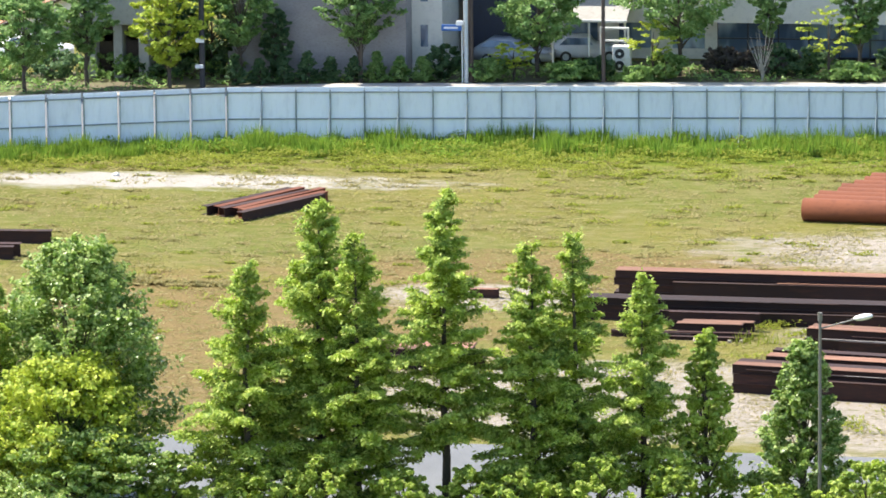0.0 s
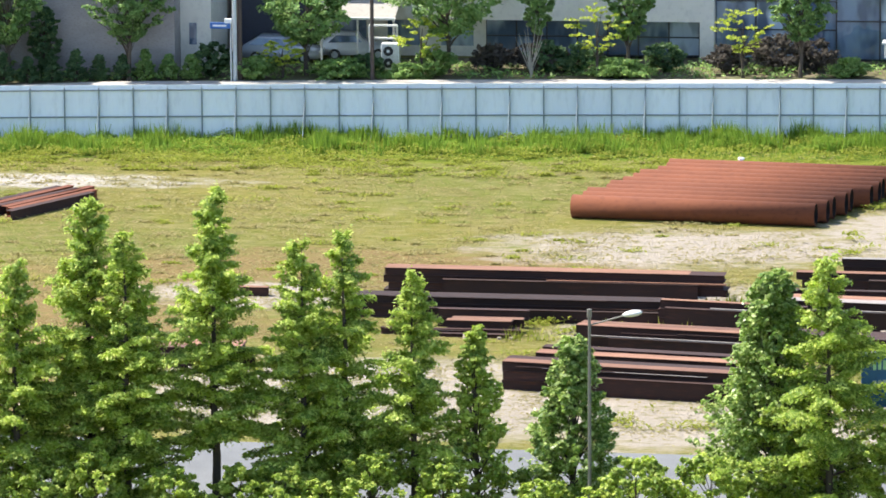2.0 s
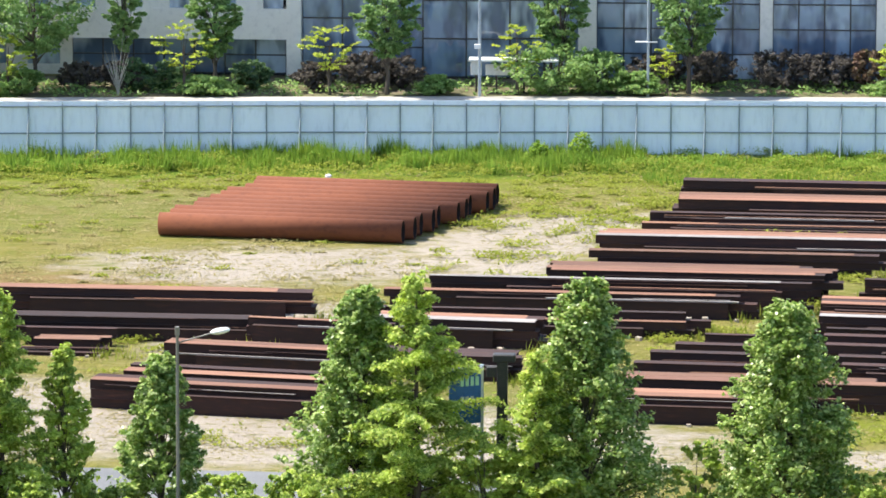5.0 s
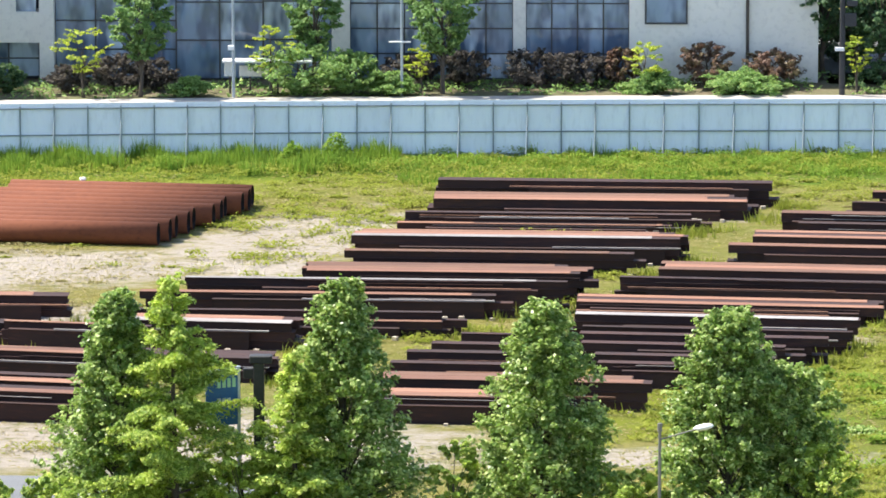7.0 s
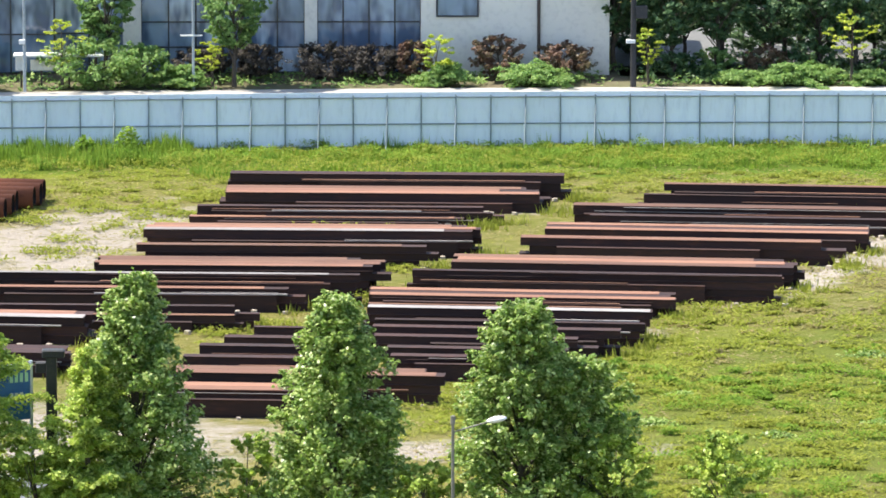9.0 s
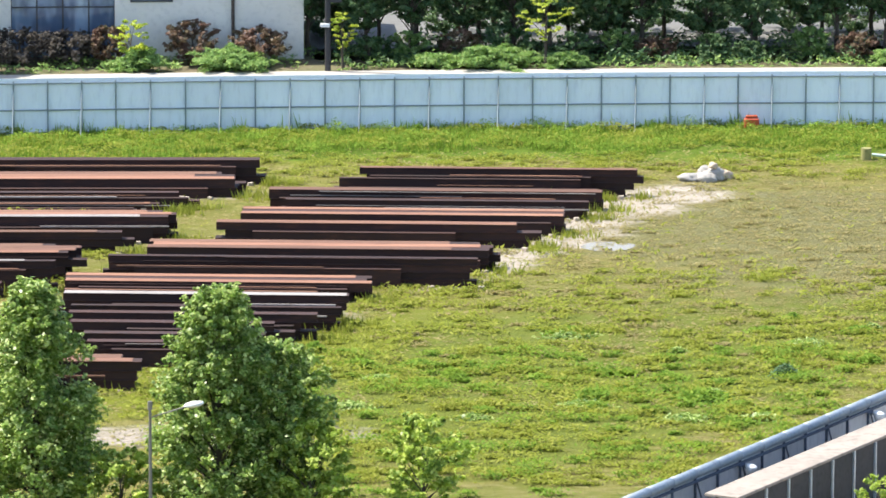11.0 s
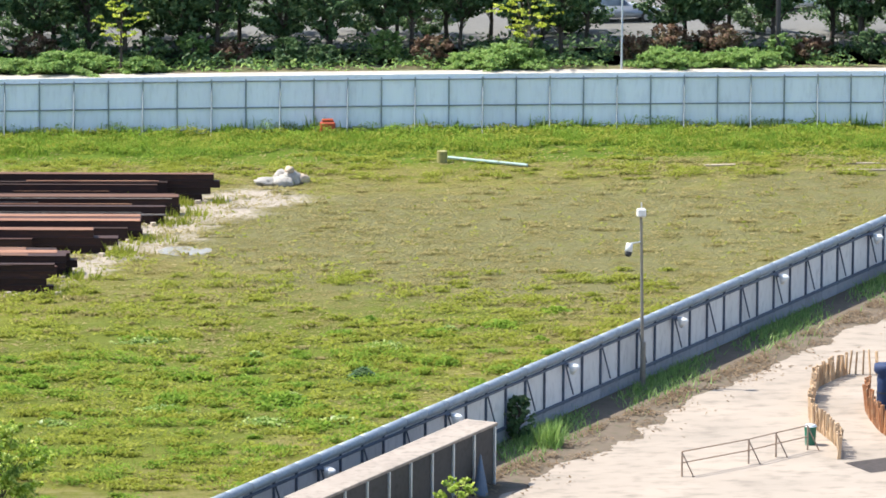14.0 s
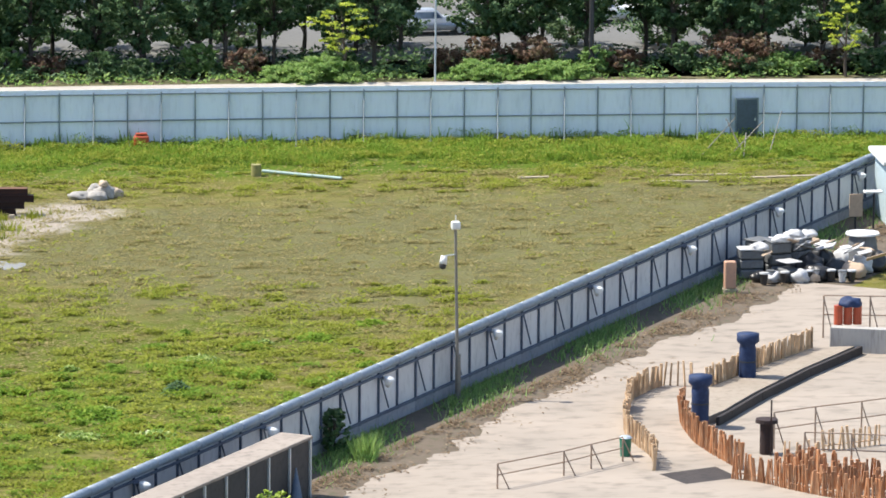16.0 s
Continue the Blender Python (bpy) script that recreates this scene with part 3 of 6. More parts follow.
def juniper(x, y, height, radius, leaf, label):
    """A low spreading shrub: limbs fan out in level tiers of feathery sprays."""
    t = thing("shrub", (x, y, 0), label, "shrub", "street planting")
    count = int(46 + 14 * radius)
    pts, limbs = [], []
    for k in range(count):
        q = (k + RNG.uniform()) / count
        az, z = RNG.uniform(0, 2 * np.pi), height * (0.08 + 0.55 * q)
        reach, rise = radius * (1.05 - 0.7 * q) * RNG.uniform(0.6, 1.2), RNG.uniform(0.15, 0.5)
        pts.append(sprays(np.array([0, 0, z]), az, reach, rise, 0.22, 0.3, 0.1, 7, 0.04))
        if k % 3 == 0:
            limbs.append((z, az, reach * 0.8, rise - 0.15))
    p = np.concatenate(pts)
    p[:, 2] = np.maximum(p[:, 2], 0.03)
    part("trunk", stem_mesh("trunk", height * 0.7, 0.06, limbs), M_BARK, t)
    part("crown", leaf_mesh("crown", p, 0.085, 0.5, None, 2.0), leaf, t)


DAWN = "tall narrow dawn redwood with feathery bright green foliage"
for x, y, h, r, low in ((-37.4, 231.0, 12.9, 1.75, 0.22), (-40.7, 230.5, 11.2, 1.55, 0.08), (-34.1, 231.0, 10.9, 1.75, 0.1), (-32.6, 232.0, 11.1, 1.7, 0.1),
                        (-29.8, 231.0, 9.8, 1.5, 0.15), (-14.2, 230.5, 10.7, 2.5, 0.04), (-54.9, 231.0, 9.2, 1.7, 0.1)):
    dawn_redwood(x, y, h, r, M_LEAF_DAWN, DAWN, low=low)
dawn_redwood(-42.3, 232.0, 12.2, 2.5, M_LEAF_DAWN, "broad dawn redwood with dense bright green foliage", dense=1.3)
dawn_redwood(-44.9, 230.5, 10.0, 1.9, M_LEAF_DAWN, "lower dawn redwood with yellow-green foliage")
dawn_redwood(-9.7, 229.8, 7.9, 1.6, M_LEAF_DAWN, "smaller dawn redwood with light green foliage beside a broadleaf tree")
BROAD = "roadside broadleaf tree with a dense mid-green crown"
broad_tree(-52.0, 233.0, 10.4, 3.4, M_LEAF_BROAD, BROAD, lumps=230, leaves=240, base=0.05)
broad_tree(-51.8, 229.5, 6.6, 3.3, M_LEAF_YELLOW, "broad maple with a yellow-green spreading crown", lumps=110, leaves=230)
broad_tree(-50.6, 227.8, 4.1, 3.2, M_LEAF_BROAD, "low spreading tree with layered dark green branches", lumps=90, leaves=230, base=0.1, flatten=0.35)
broad_tree(-27.5, 231.0, 7.9, 1.5, M_LEAF_DAWN, "slender young tree with open light green crown", lumps=100, leaves=130, peak=0.9)
broad_tree(-23.9, 232.0, 7.3, 2.2, M_LEAF_BROAD, BROAD, lumps=100, peak=0.8)
broad_tree(-16.4, 232.0, 10.0, 2.8, M_LEAF_BROAD, BROAD, lumps=150, peak=0.85)
broad_tree(-8.0, 231.5, 10.5, 3.2, M_LEAF_BROAD, BROAD, lumps=180, peak=0.85, leaves=250)
broad_tree(-0.4, 231.0, 9.8, 3.1, M_LEAF_BROAD, BROAD, lumps=180, peak=0.85, leaves=250)
broad_tree(6.4, 231.0, 9.5, 3.0, M_LEAF_BROAD, BROAD, lumps=180, peak=0.7, leaves=250)
broad_tree(8.7, 231.6, 7.3, 2.1, M_LEAF_BROAD, BROAD, lumps=90)
broad_tree(9.8, 230.0, 4.6, 1.7, M_LEAF_DAWN, "low bushy tree with light green leaves", lumps=34)
broad_tree(14.0, 230.5, 4.6, 1.6, M_LEAF_DAWN, "low bushy tree with light green leaves", lumps=34)
broad_tree(-3.8, 230.0, 4.6, 1.1, M_LEAF_DAWN, "young tree with light green leaves between larger trees", lumps=22)
broad_tree(-11.6, 229.5, 4.8, 1.4, M_LEAF_DAWN, "young tree with light green leaves between larger trees", lumps=26)
broad_tree(31.2, 230.5, 2.0, 0.8, M_LEAF_DAWN, "sapling with bright yellow-green leaves", lumps=16, leaves=60)
broad_tree(2.8, 229.5, 3.6, 1.6, M_LEAF_DAWN, "low bushy tree with light green leaves", lumps=26)
for x, h, r in ((-38.6, 2.6, 1.5), (-34.4, 2.8, 1.5), (-33.0, 2.5, 1.4), (-43.6, 2.6, 1.5), (-47.5, 3.0, 1.2), (-41.6, 3.2, 1.4), (-36.0, 2.8, 1.2), (-31.2, 3.4, 1.5), (-28.5, 3.0, 1.2), (-21.2, 3.4, 1.6), (-18.4, 3.6, 1.7), (-24.6, 2.4, 1.2), (-55.0, 3.0, 1.8)):
    broad_tree(x, 228.5, h, r, M_LEAF_DAWN, "low roadside shrub with light green leaves", "shrub", lumps=34, base=0.02)


# ---------------------------------------------------------------- grasses
def belt(n, x0, x1, d0, d1):
    x = RNG.uniform(x0, x1, n)
    wave = np.array([1.0 + 0.55 * noise.noise(Vector((v / 5.0, 2.7, d1))) + 0.3 * noise.noise(Vector((v / 1.4, 8.7, d1))) for v in x])
    return np.stack([x, np.array([fence_y(v) for v in x]) - d0 - (d1 - d0) * wave * RNG.uniform(0, 1, n) ** 1.3, np.zeros(n)], 1)


def clumped(f, cell, keep):
    """Keeps feet where a smooth field of value noise is high, so that growth comes in drifts."""
    k = np.array([noise.noise(Vector((p[0] / cell, p[1] / cell, 3.7))) for p in f])
    return f[k + RNG.uniform(-0.25, 0.25, len(f)) > keep]


def stuff(name, me, material, label, category):
    return tagged(part(name, me, material), label, category, "", "stuff")


def drift(f, cell, lo, hi):
    """Growth height at each foot, in drifts."""
    k = np.array([noise.noise(Vector((p[0] / cell, p[1] / (cell * 0.6), 9.1))) for p in f])
    return lo + (hi - lo) * np.clip(k + 0.45, 0, 1)


def leafy_growth(name, f, lo, hi, cell, size, flat, material, label, category, long=2.2):
    f = f.copy()
    f[:, 2] = drift(f, cell, lo, hi) * RNG.uniform(0.1, 1.0, len(f)) ** 0.6
    stuff(name, leaf_mesh(name, f, size, flat, None, long), material, label, category)


def field(n, x0, x1, y0, y1):
    return np.stack([RNG.uniform(x0, x1, n), RNG.uniform(y0, y1, n), np.zeros(n)], 1)


def west_of_wall(f):
    return f[(f[:, 0] - 23.15) * 0.836 - (f[:, 1] - 227.56) * 0.549 < -0.6]


leafy_growth("tall_grass", belt(90000, -86, 90, 0.1, 6.2), 0.06, 0.62, 1.6, 0.065, 1.2, M_GRASS, "strip of tall bright green grass along the panel fence", "grass", 3.2)
leafy_growth("weeds", clumped(belt(46000, -86, 4, 0.1, 3.6), 3.0, -0.1), 0.1, 0.8, 1.6, 0.075, 1.0, M_WEED, "tall leafy weeds in drifts before the panel fence", "weeds")
leafy_growth("weeds", clumped(belt(80000, 4, 90, 0.1, 6.6), 3.0, -0.1), 0.05, 0.8, 1.3, 0.06, 1.2, M_WEED, "leafy weeds in drifts before the panel fence", "weeds")
for n, x0, x1, deep, lo, hi, keep in ((46000, -86, -8, 3.8, 0.25, 1.15, -0.12), (44000, -8, 90, 6.4, 0.12, 0.55, -0.2)):
    f = clumped(belt(n, x0, x1, 0.1, deep), 2.6, keep)
    stuff("tall_grass", blade_mesh("tall_grass", f, drift(f, 1.7, lo, hi), 0.045, 0.22), M_WEED, "upright tall grass and reeds before the panel fence", "grass")
f = clumped(belt(5000, -60, 70, 0.05, 0.5), 1.2, 0.25)
stuff("tall_weeds", blade_mesh("tall_weeds", f, drift(f, 0.8, 0.4, 1.0), 0.06, 0.2), M_LEAF_BROAD, "scattered tall weeds at the foot of the fence", "weeds")
leafy_growth("grass", west_of_wall(clumped(field(110000, -78, 70, 246, 316), 3.5, -0.05)), 0.01, 0.05, 3.0, 0.10, 5.0, M_STRAW, "short dry yellow-green grass over the field", "grass", 2.6)
f = west_of_wall(clumped(field(230000, -2, 62, 238, 312), 1.5, 0.13))
f = f[RNG.uniform(size=len(f)) < np.clip(1.5 - np.hypot((f[:, 0] - 20) / 26, (f[:, 1] - 256) / 24), 0.06, 1)]
leafy_growth("grass", f, 0.02, 0.34, 1.0, 0.10, 1.6, M_GRASS, "tussocks of green grass over the open field", "grass", 2.6)
f = west_of_wall(clumped(field(190000, 24, 70, 266, 312), 1.1, 0.08))
leafy_growth("dry_grass", f, 0.01, 0.06, 0.8, 0.055, 9.0, M_STRAW, "dry tussocks over the far field", "grass", 2.8)
f = west_of_wall(clumped(field(120000, -76, -14, 248, 306), 1.6, 0.16))
f = f[~((f[:, 0] < -50) & (np.abs(f[:, 1] - 304.3) < 2.4))]
leafy_growth("dry_grass", f, 0.01, 0.04, 0.8, 0.055, 9.0, M_STRAW, "tussocks over the near field", "grass", 2.8)
f = np.concatenate([field(5000, -3, 3.5, 280, 300), field(3500, -12, -1, 268, 275), field(2500, 8, 18, 268, 282), field(2500, -30, -24, 268, 276), field(9000, -17, -6, 284, 308), field(1500, 14, 24, 282, 292), field(1500, -25, -12, 249, 253)])
leafy_growth("weeds", clumped(np.concatenate([f + RNG.normal(size=f.shape) * (0.3, 0.3, 0) for _ in range(4)]), 1.6, 0.28), 0.04, 0.4, 0.9, 0.08, 1.2, M_GRASS, "weeds growing between the stacks of beams", "weeds", 2.6)
f = np.concatenate([np.array([x, y, 0]) + RNG.normal(size=(260, 3)) * (0.55, 0.5, 0) + np.array([0.35, -0.2, 0]) for x, y, l in STACK_ENDS if l > 5])
f = clumped(f, 0.9, 0.02)
stuff("tall_grass", blade_mesh("tall_grass", f, drift(f, 0.7, 0.15, 0.6), 0.04, 0.3), M_GRASS, "tufts of tall grass at the ends of the beam stacks", "grass")
for x, y, r, n, h, mt in ((30.9, 258.4, 0.6, 500, 0.55, M_LEAF_DARK), (17.0, 259.0, 0.5, 300, 0.4, M_WEED), (11.5, 264.8, 0.5, 300, 0.4, M_WEED), (27.0, 254.0, 1.2, 800, 0.4, M_WEED), (22.5, 254.5, 0.9, 500, 0.4, M_WEED),
                          (-13.4, 318.2, 0.8, 700, 1.2, M_WEED), (-11.2, 318.4, 0.9, 900, 1.7, M_WEED)):
    p = np.array([x, y, 0]) + RNG.normal(size=(n, 3)) * (r * 0.45, r * 0.45, 0)
    p[:, 2] = h * RNG.uniform(0, 1, n) * np.exp(-((p[:, 0] - x) ** 2 + (p[:, 1] - y) ** 2) / (r * r))
    stuff("weed_clump", leaf_mesh("weed_clump", p, 0.13, 0.8), mt, "clump of leafy green weeds in the grass", "weeds")


def tufts(count, x0, x1, y0, y1, leaves, high):
    """Low sprawling tufts, wider than deep."""
    c = west_of_wall(field(count, x0, x1, y0, y1))
    r = RNG.uniform(0.3, 1.0, len(c))
    p = np.repeat(c, leaves, 0) + RNG.normal(size=(len(c) * leaves, 3)) * (0.5, 0.22, 0) * np.repeat(r, leaves)[:, None]
    p[:, 2] = high * np.repeat(r, leaves) * RNG.uniform(0.05, 1.0, len(p))
    return p


stuff("dry_tufts", leaf_mesh("dry_tufts", tufts(420, 14, 68, 262, 312, 60, 0.2), 0.08, 1.8, None, 2.6), M_STRAW, "pale sprawling tufts of dry grass over the field", "grass")
stuff("dry_tufts", leaf_mesh("dry_tufts", tufts(260, -74, -16, 278, 312, 50, 0.16), 0.08, 1.8, None, 2.6), M_STRAW, "pale tufts of dry grass over the field", "grass")
stuff("green_tufts", leaf_mesh("green_tufts", tufts(620, 8, 48, 238, 282, 150, 0.34), 0.06, 1.2, None, 3.0), M_GRASS, "sprawling green tufts over the field", "grass")
stuff("green_tufts", leaf_mesh("green_tufts", tufts(420, -8, 74, 305.5, 314, 120, 0.3), 0.06, 1.2, None, 3.0), M_GRASS, "uneven green tufts at the edge of the tall grass", "grass")
stuff("green_tufts", leaf_mesh("green_tufts", tufts(300, -86, -8, 307, 314, 120, 0.28), 0.06, 1.2, None, 3.0), M_GRASS, "uneven green tufts at the edge of the tall grass", "grass")
stuff("green_tufts", leaf_mesh("green_tufts", tufts(230, 10, 38, 236, 264, 130, 0.45), 0.065, 1.0, None, 3.0), M_WEED, "lush green tufts over the open field", "grass")
stuff("green_tufts", leaf_mesh("green_tufts", tufts(170, -74, -16, 262, 312, 60, 0.22), 0.08, 1.2, None, 2.6), M_GRASS, "green tufts over the field", "grass")
weed_rnd = random.Random(21)
for k in range(46):
    x = weed_rnd.uniform(8, 44)
    y = weed_rnd.uniform(246, 268) + (x - 22) * 0.35
    if (x - 23.15) * 0.836 - (y - 227.56) * 0.549 > -2 or y > 280:
        continue
    r = weed_rnd.uniform(0.35, 1.0)
    n = int(260 * r + 60)
    p = np.array([x, y, 0]) + RNG.normal(size=(n, 3)) * (r * 0.6, r * 0.4, 0)
    p[:, 2] = weed_rnd.uniform(0.18, 0.4) * RNG.uniform(0, 1, n) * np.exp(-((p[:, 0] - x) ** 2 + (p[:, 1] - y) ** 2) / (r * r))
    stuff("weed_clump", leaf_mesh("weed_clump", p, 0.12, 0.9), M_WEED if k % 3 else M_LEAF_BROAD, "clump of leafy green weeds in the grass", "weeds")


# ---------------------------------------------------------------- street side beyond the fence
def pole(x, y, h, r, material, label, name="utility_pole", extras=()):
    t = thing(name, (x, y, 0), label, "pole")
    part("shaft", tube((0, 0, 0), (0, 0, h), r, r * 0.85, 10), material, t)
    for nm, lo, hi, mt in extras:
        part(nm, box(lo, hi, 0.02), mt, t)
    return t


M_DARK = surface("dark_paint", (0.02, 0.02, 0.022), (0.03, 0.03, 0.033), (0.05, 0.045, 0.04), 1, 8, 0.6)
M_WHITE = surface("white_paint", (0.78, 0.78, 0.76), (0.70, 0.70, 0.69), (0.55, 0.54, 0.50), 0.7, 6, 0.5)
M_BROWN = surface("brown_paint", (0.07, 0.05, 0.04), (0.09, 0.065, 0.05), (0.05, 0.04, 0.03), 1, 8, 0.7)
M_BLUE = surface("blue_paint", (0.03, 0.12, 0.38), (0.04, 0.15, 0.42), (0.03, 0.09, 0.25), 1, 8, 0.45)


def back(x, d=19.5):
    return fence_y(x) + d


WB = ("meter_box", (-0.3, -0.25, 2.6), (0.15, -0.05, 2.85), M_WHITE)
pole(-67.0, back(-67.0), 9, 0.16, M_DARK, "dark utility pole with small white boxes", extras=(WB, ("box", (-0.35, -0.25, 1.2), (0.1, -0.05, 1.4), M_WHITE)))
pole(-53.0, back(-53.0), 9, 0.13, M_GALV, "grey concrete utility pole beside the street", extras=(("lamp_box", (-0.5, -0.3, 3.3), (-0.1, -0.1, 3.55), M_WHITE),))
pole(-52.78, back(-52.78, 19.8), 9, 0.14, M_BROWN, "brown utility pole behind a grey one")
pole(-45.6, back(-45.6), 8, 0.11, M_BROWN, "thin brown pole beside the street")
pole(-17.5, back(-17.5), 9, 0.09, M_BRACE, "grey street pole with a white lamp housing", "street_pole", (("lamp_housing", (-0.28, -0.25, 2.75), (0.05, -0.05, 3.0), M_WHITE),))
pole(-8.4, back(-8.4, 20), 9, 0.08, M_BRACE, "thin grey street pole with a short arm", "street_pole", (("arm", (-0.7, -0.1, 3.0), (0.5, 0.0, 3.08), M_WHITE),))
pole(15.5, back(15.5), 9, 0.17, M_DARK, "thick black utility pole with a white collar", extras=(("collar", (-0.4, -0.25, 2.55), (0.1, -0.05, 2.75), M_WHITE), ("bracket", (0.1, -0.2, 3.9), (0.75, 0.0, 4.6), M_DARK), ("bracket", (0.2, -0.2, 5.0), (0.8, 0.0, 5.3), M_DARK)))
pole(54.9, back(54.9), 9, 0.06, M_GALV, "thin grey street pole", "street_pole")
pole(64.0, back(64.0, 22), 9, 0.15, M_DARK, "thick black utility pole among trees")

M_STONE = surface("grey_stone_wall", (0.37, 0.34, 0.33), (0.31, 0.285, 0.28), (0.22, 0.20, 0.20), 0.8, 6, 0.9, 0, 0.3, (1, 1, 2.2))
M_BEIGE = surface("beige_render", (0.80, 0.755, 0.68), (0.74, 0.70, 0.63), (0.62, 0.585, 0.53), 0.3, 3, 0.9, bump=0.05)
M_NAVY = surface("navy_cladding", (0.03, 0.035, 0.06), (0.04, 0.045, 0.07), (0.03, 0.03, 0.04), 0.5, 4, 0.5)
M_FRAME_D = surface("window_frame_metal", (0.05, 0.055, 0.065), (0.06, 0.065, 0.075), (0.04, 0.04, 0.045), 1, 6, 0.4, 0.5, 0)
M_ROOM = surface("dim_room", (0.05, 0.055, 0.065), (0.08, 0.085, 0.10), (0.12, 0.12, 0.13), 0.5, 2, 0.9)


def glass_material():
    m, nt, b = nodes_of("glass_painted_reflections")
    p = world_pos(nt, (1.3, 1, 0.5))
    b.inputs["Base Color"].default_value = (0.05, 0.075, 0.10, 1)
    b.inputs["Roughness"].default_value = 0.06
    b.inputs["Specular IOR Level"].default_value = 0.9
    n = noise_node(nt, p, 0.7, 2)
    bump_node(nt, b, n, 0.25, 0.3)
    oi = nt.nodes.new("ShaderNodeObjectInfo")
    # reflections painted into the base colour: pale and dark streaks, differing by pane
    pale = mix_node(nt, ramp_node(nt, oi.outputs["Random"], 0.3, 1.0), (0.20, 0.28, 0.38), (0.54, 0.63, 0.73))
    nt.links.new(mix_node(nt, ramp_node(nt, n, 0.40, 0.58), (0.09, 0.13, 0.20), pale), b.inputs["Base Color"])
    return m


M_GLASS = glass_material()


def glazed_bay(house, x0, x1, y, z0, z1, cols, rows):
    """A bay of panes in dark frames, recessed between the wall's piers."""
    w, h = (x1 - x0) / cols, (z1 - z0) / rows
    # no room is built: a thin backing sheet carries its dimness as dark colour
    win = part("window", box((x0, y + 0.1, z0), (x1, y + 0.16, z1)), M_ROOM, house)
    for i in range(cols):
        for j in range(rows):
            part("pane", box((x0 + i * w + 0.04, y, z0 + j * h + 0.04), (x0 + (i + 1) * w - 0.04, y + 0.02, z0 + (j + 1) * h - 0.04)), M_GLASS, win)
    bm = bmesh.new()
    for i in range(cols + 1):
        add_box(bm, (x0 + i * w - 0.04, y - 0.06, z0), (x0 + i * w + 0.04, y + 0.04, z1))
    for j in range(rows + 1):
        add_box(bm, (x0, y - 0.045, z0 + j * h - 0.035), (x1, y + 0.035, z0 + j * h + 0.035))
    part("frame", bm, M_FRAME_D, win)


def wall_box(house, lo, hi, material, name="wall"):
    return part(name, box(lo, hi), material, house)


# long showroom building with beige piers and glazing
Y0 = 346.0
show = thing("showroom_building", (0, 0, 0), "long showroom with beige piers, slab and tall dark glazing", "building")
wall_box(show, (-50, Y0 + 0.5, 0), (14.4, Y0 + 14, 9.0), M_NAVY, "core")
wall_box(show, (-50, Y0 - 0.9, 2.2), (-28.5, Y0 + 0.5, 3.9), M_BEIGE, "slab")
wall_box(show, (-50, Y0 - 0.9, 5.2), (-28.5, Y0 + 0.5, 9.0), M_BEIGE, "upper_wall")
for k in range(8):
    wall_box(show, (-49.5 + k * 2.6, Y0 - 0.85, 3.9), (-48.0 + k * 2.6, Y0 + 0.5, 5.2), M_BEIGE, "pier")
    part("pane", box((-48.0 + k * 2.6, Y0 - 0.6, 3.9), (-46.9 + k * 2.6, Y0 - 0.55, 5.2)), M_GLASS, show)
wall_box(show, (-50, Y0 + 0.1, 0), (-40.5, Y0 + 0.5, 2.2), M_BEIGE, "wall")
for k in range(3):
    part("window", box((-49 + 3 * k, Y0 + 0.04, 0.6), (-47.2 + 3 * k, Y0 + 0.1, 2.0)), M_GLASS, show)
glazed_bay(show, -40.5, -28.6, Y0 + 0.2, 0.15, 2.2, 7, 2)
wall_box(show, (-28.5, Y0 - 1.0, 0), (-27.7, Y0 + 0.6, 9.0), M_BEIGE, "pier")
glazed_bay(show, -27.7, -21.0, Y0 + 0.1, 0.1, 6.5, 3, 4)
glazed_bay(show, -21.0, -16.2, Y0 - 0.1, 0.1, 6.5, 2, 3)
glazed_bay(show, -16.2, -12.4, Y0 + 0.3, 0.1, 6.5, 2, 3)
wall_box(show, (-12.4, Y0 - 0.6, 0), (-11.4, Y0 + 0.6, 9.0), M_BEIGE, "pier")
glazed_bay(show, -11.4, -2.4, Y0, 0.1, 7.1, 6, 5)
wall_box(show, (-2.4, Y0 - 0.5, 0), (-1.7, Y0 + 0.6, 9.0), M_BEIGE, "pier")
glazed_bay(show, -1.7, 4.0, Y0, 0.1, 7.1, 4, 5)
wall_box(show, (4.0, Y0 - 0.6, 0), (14.4, Y0 + 0.5, 9.0), M_BEIGE, "wall")
w5 = part("window", box((4.95, Y0 - 0.66, 3.35), (7.1, Y0 - 0.60, 5.4)), M_GLASS, show)
bm = bmesh.new()
for a, b in (((4.85, Y0 - 0.7, 3.25), (4.95, Y0 - 0.58, 5.5)), ((7.1, Y0 - 0.7, 3.25), (7.2, Y0 - 0.58, 5.5)), ((4.95, Y0 - 0.7, 3.25), (7.1, Y0 - 0.58, 3.35))):
    add_box(bm, a, b)
part("frame", bm, M_FRAME_D, w5)
part("downpipe", tube((10.5, Y0 - 0.7, 0), (10.5, Y0 - 0.7, 9), 0.09), M_BROWN, show)
wall_box(show, (-50, Y0 - 0.9, 9.0), (14.4, Y0 + 14, 9.3), M_BEIGE, "roof")

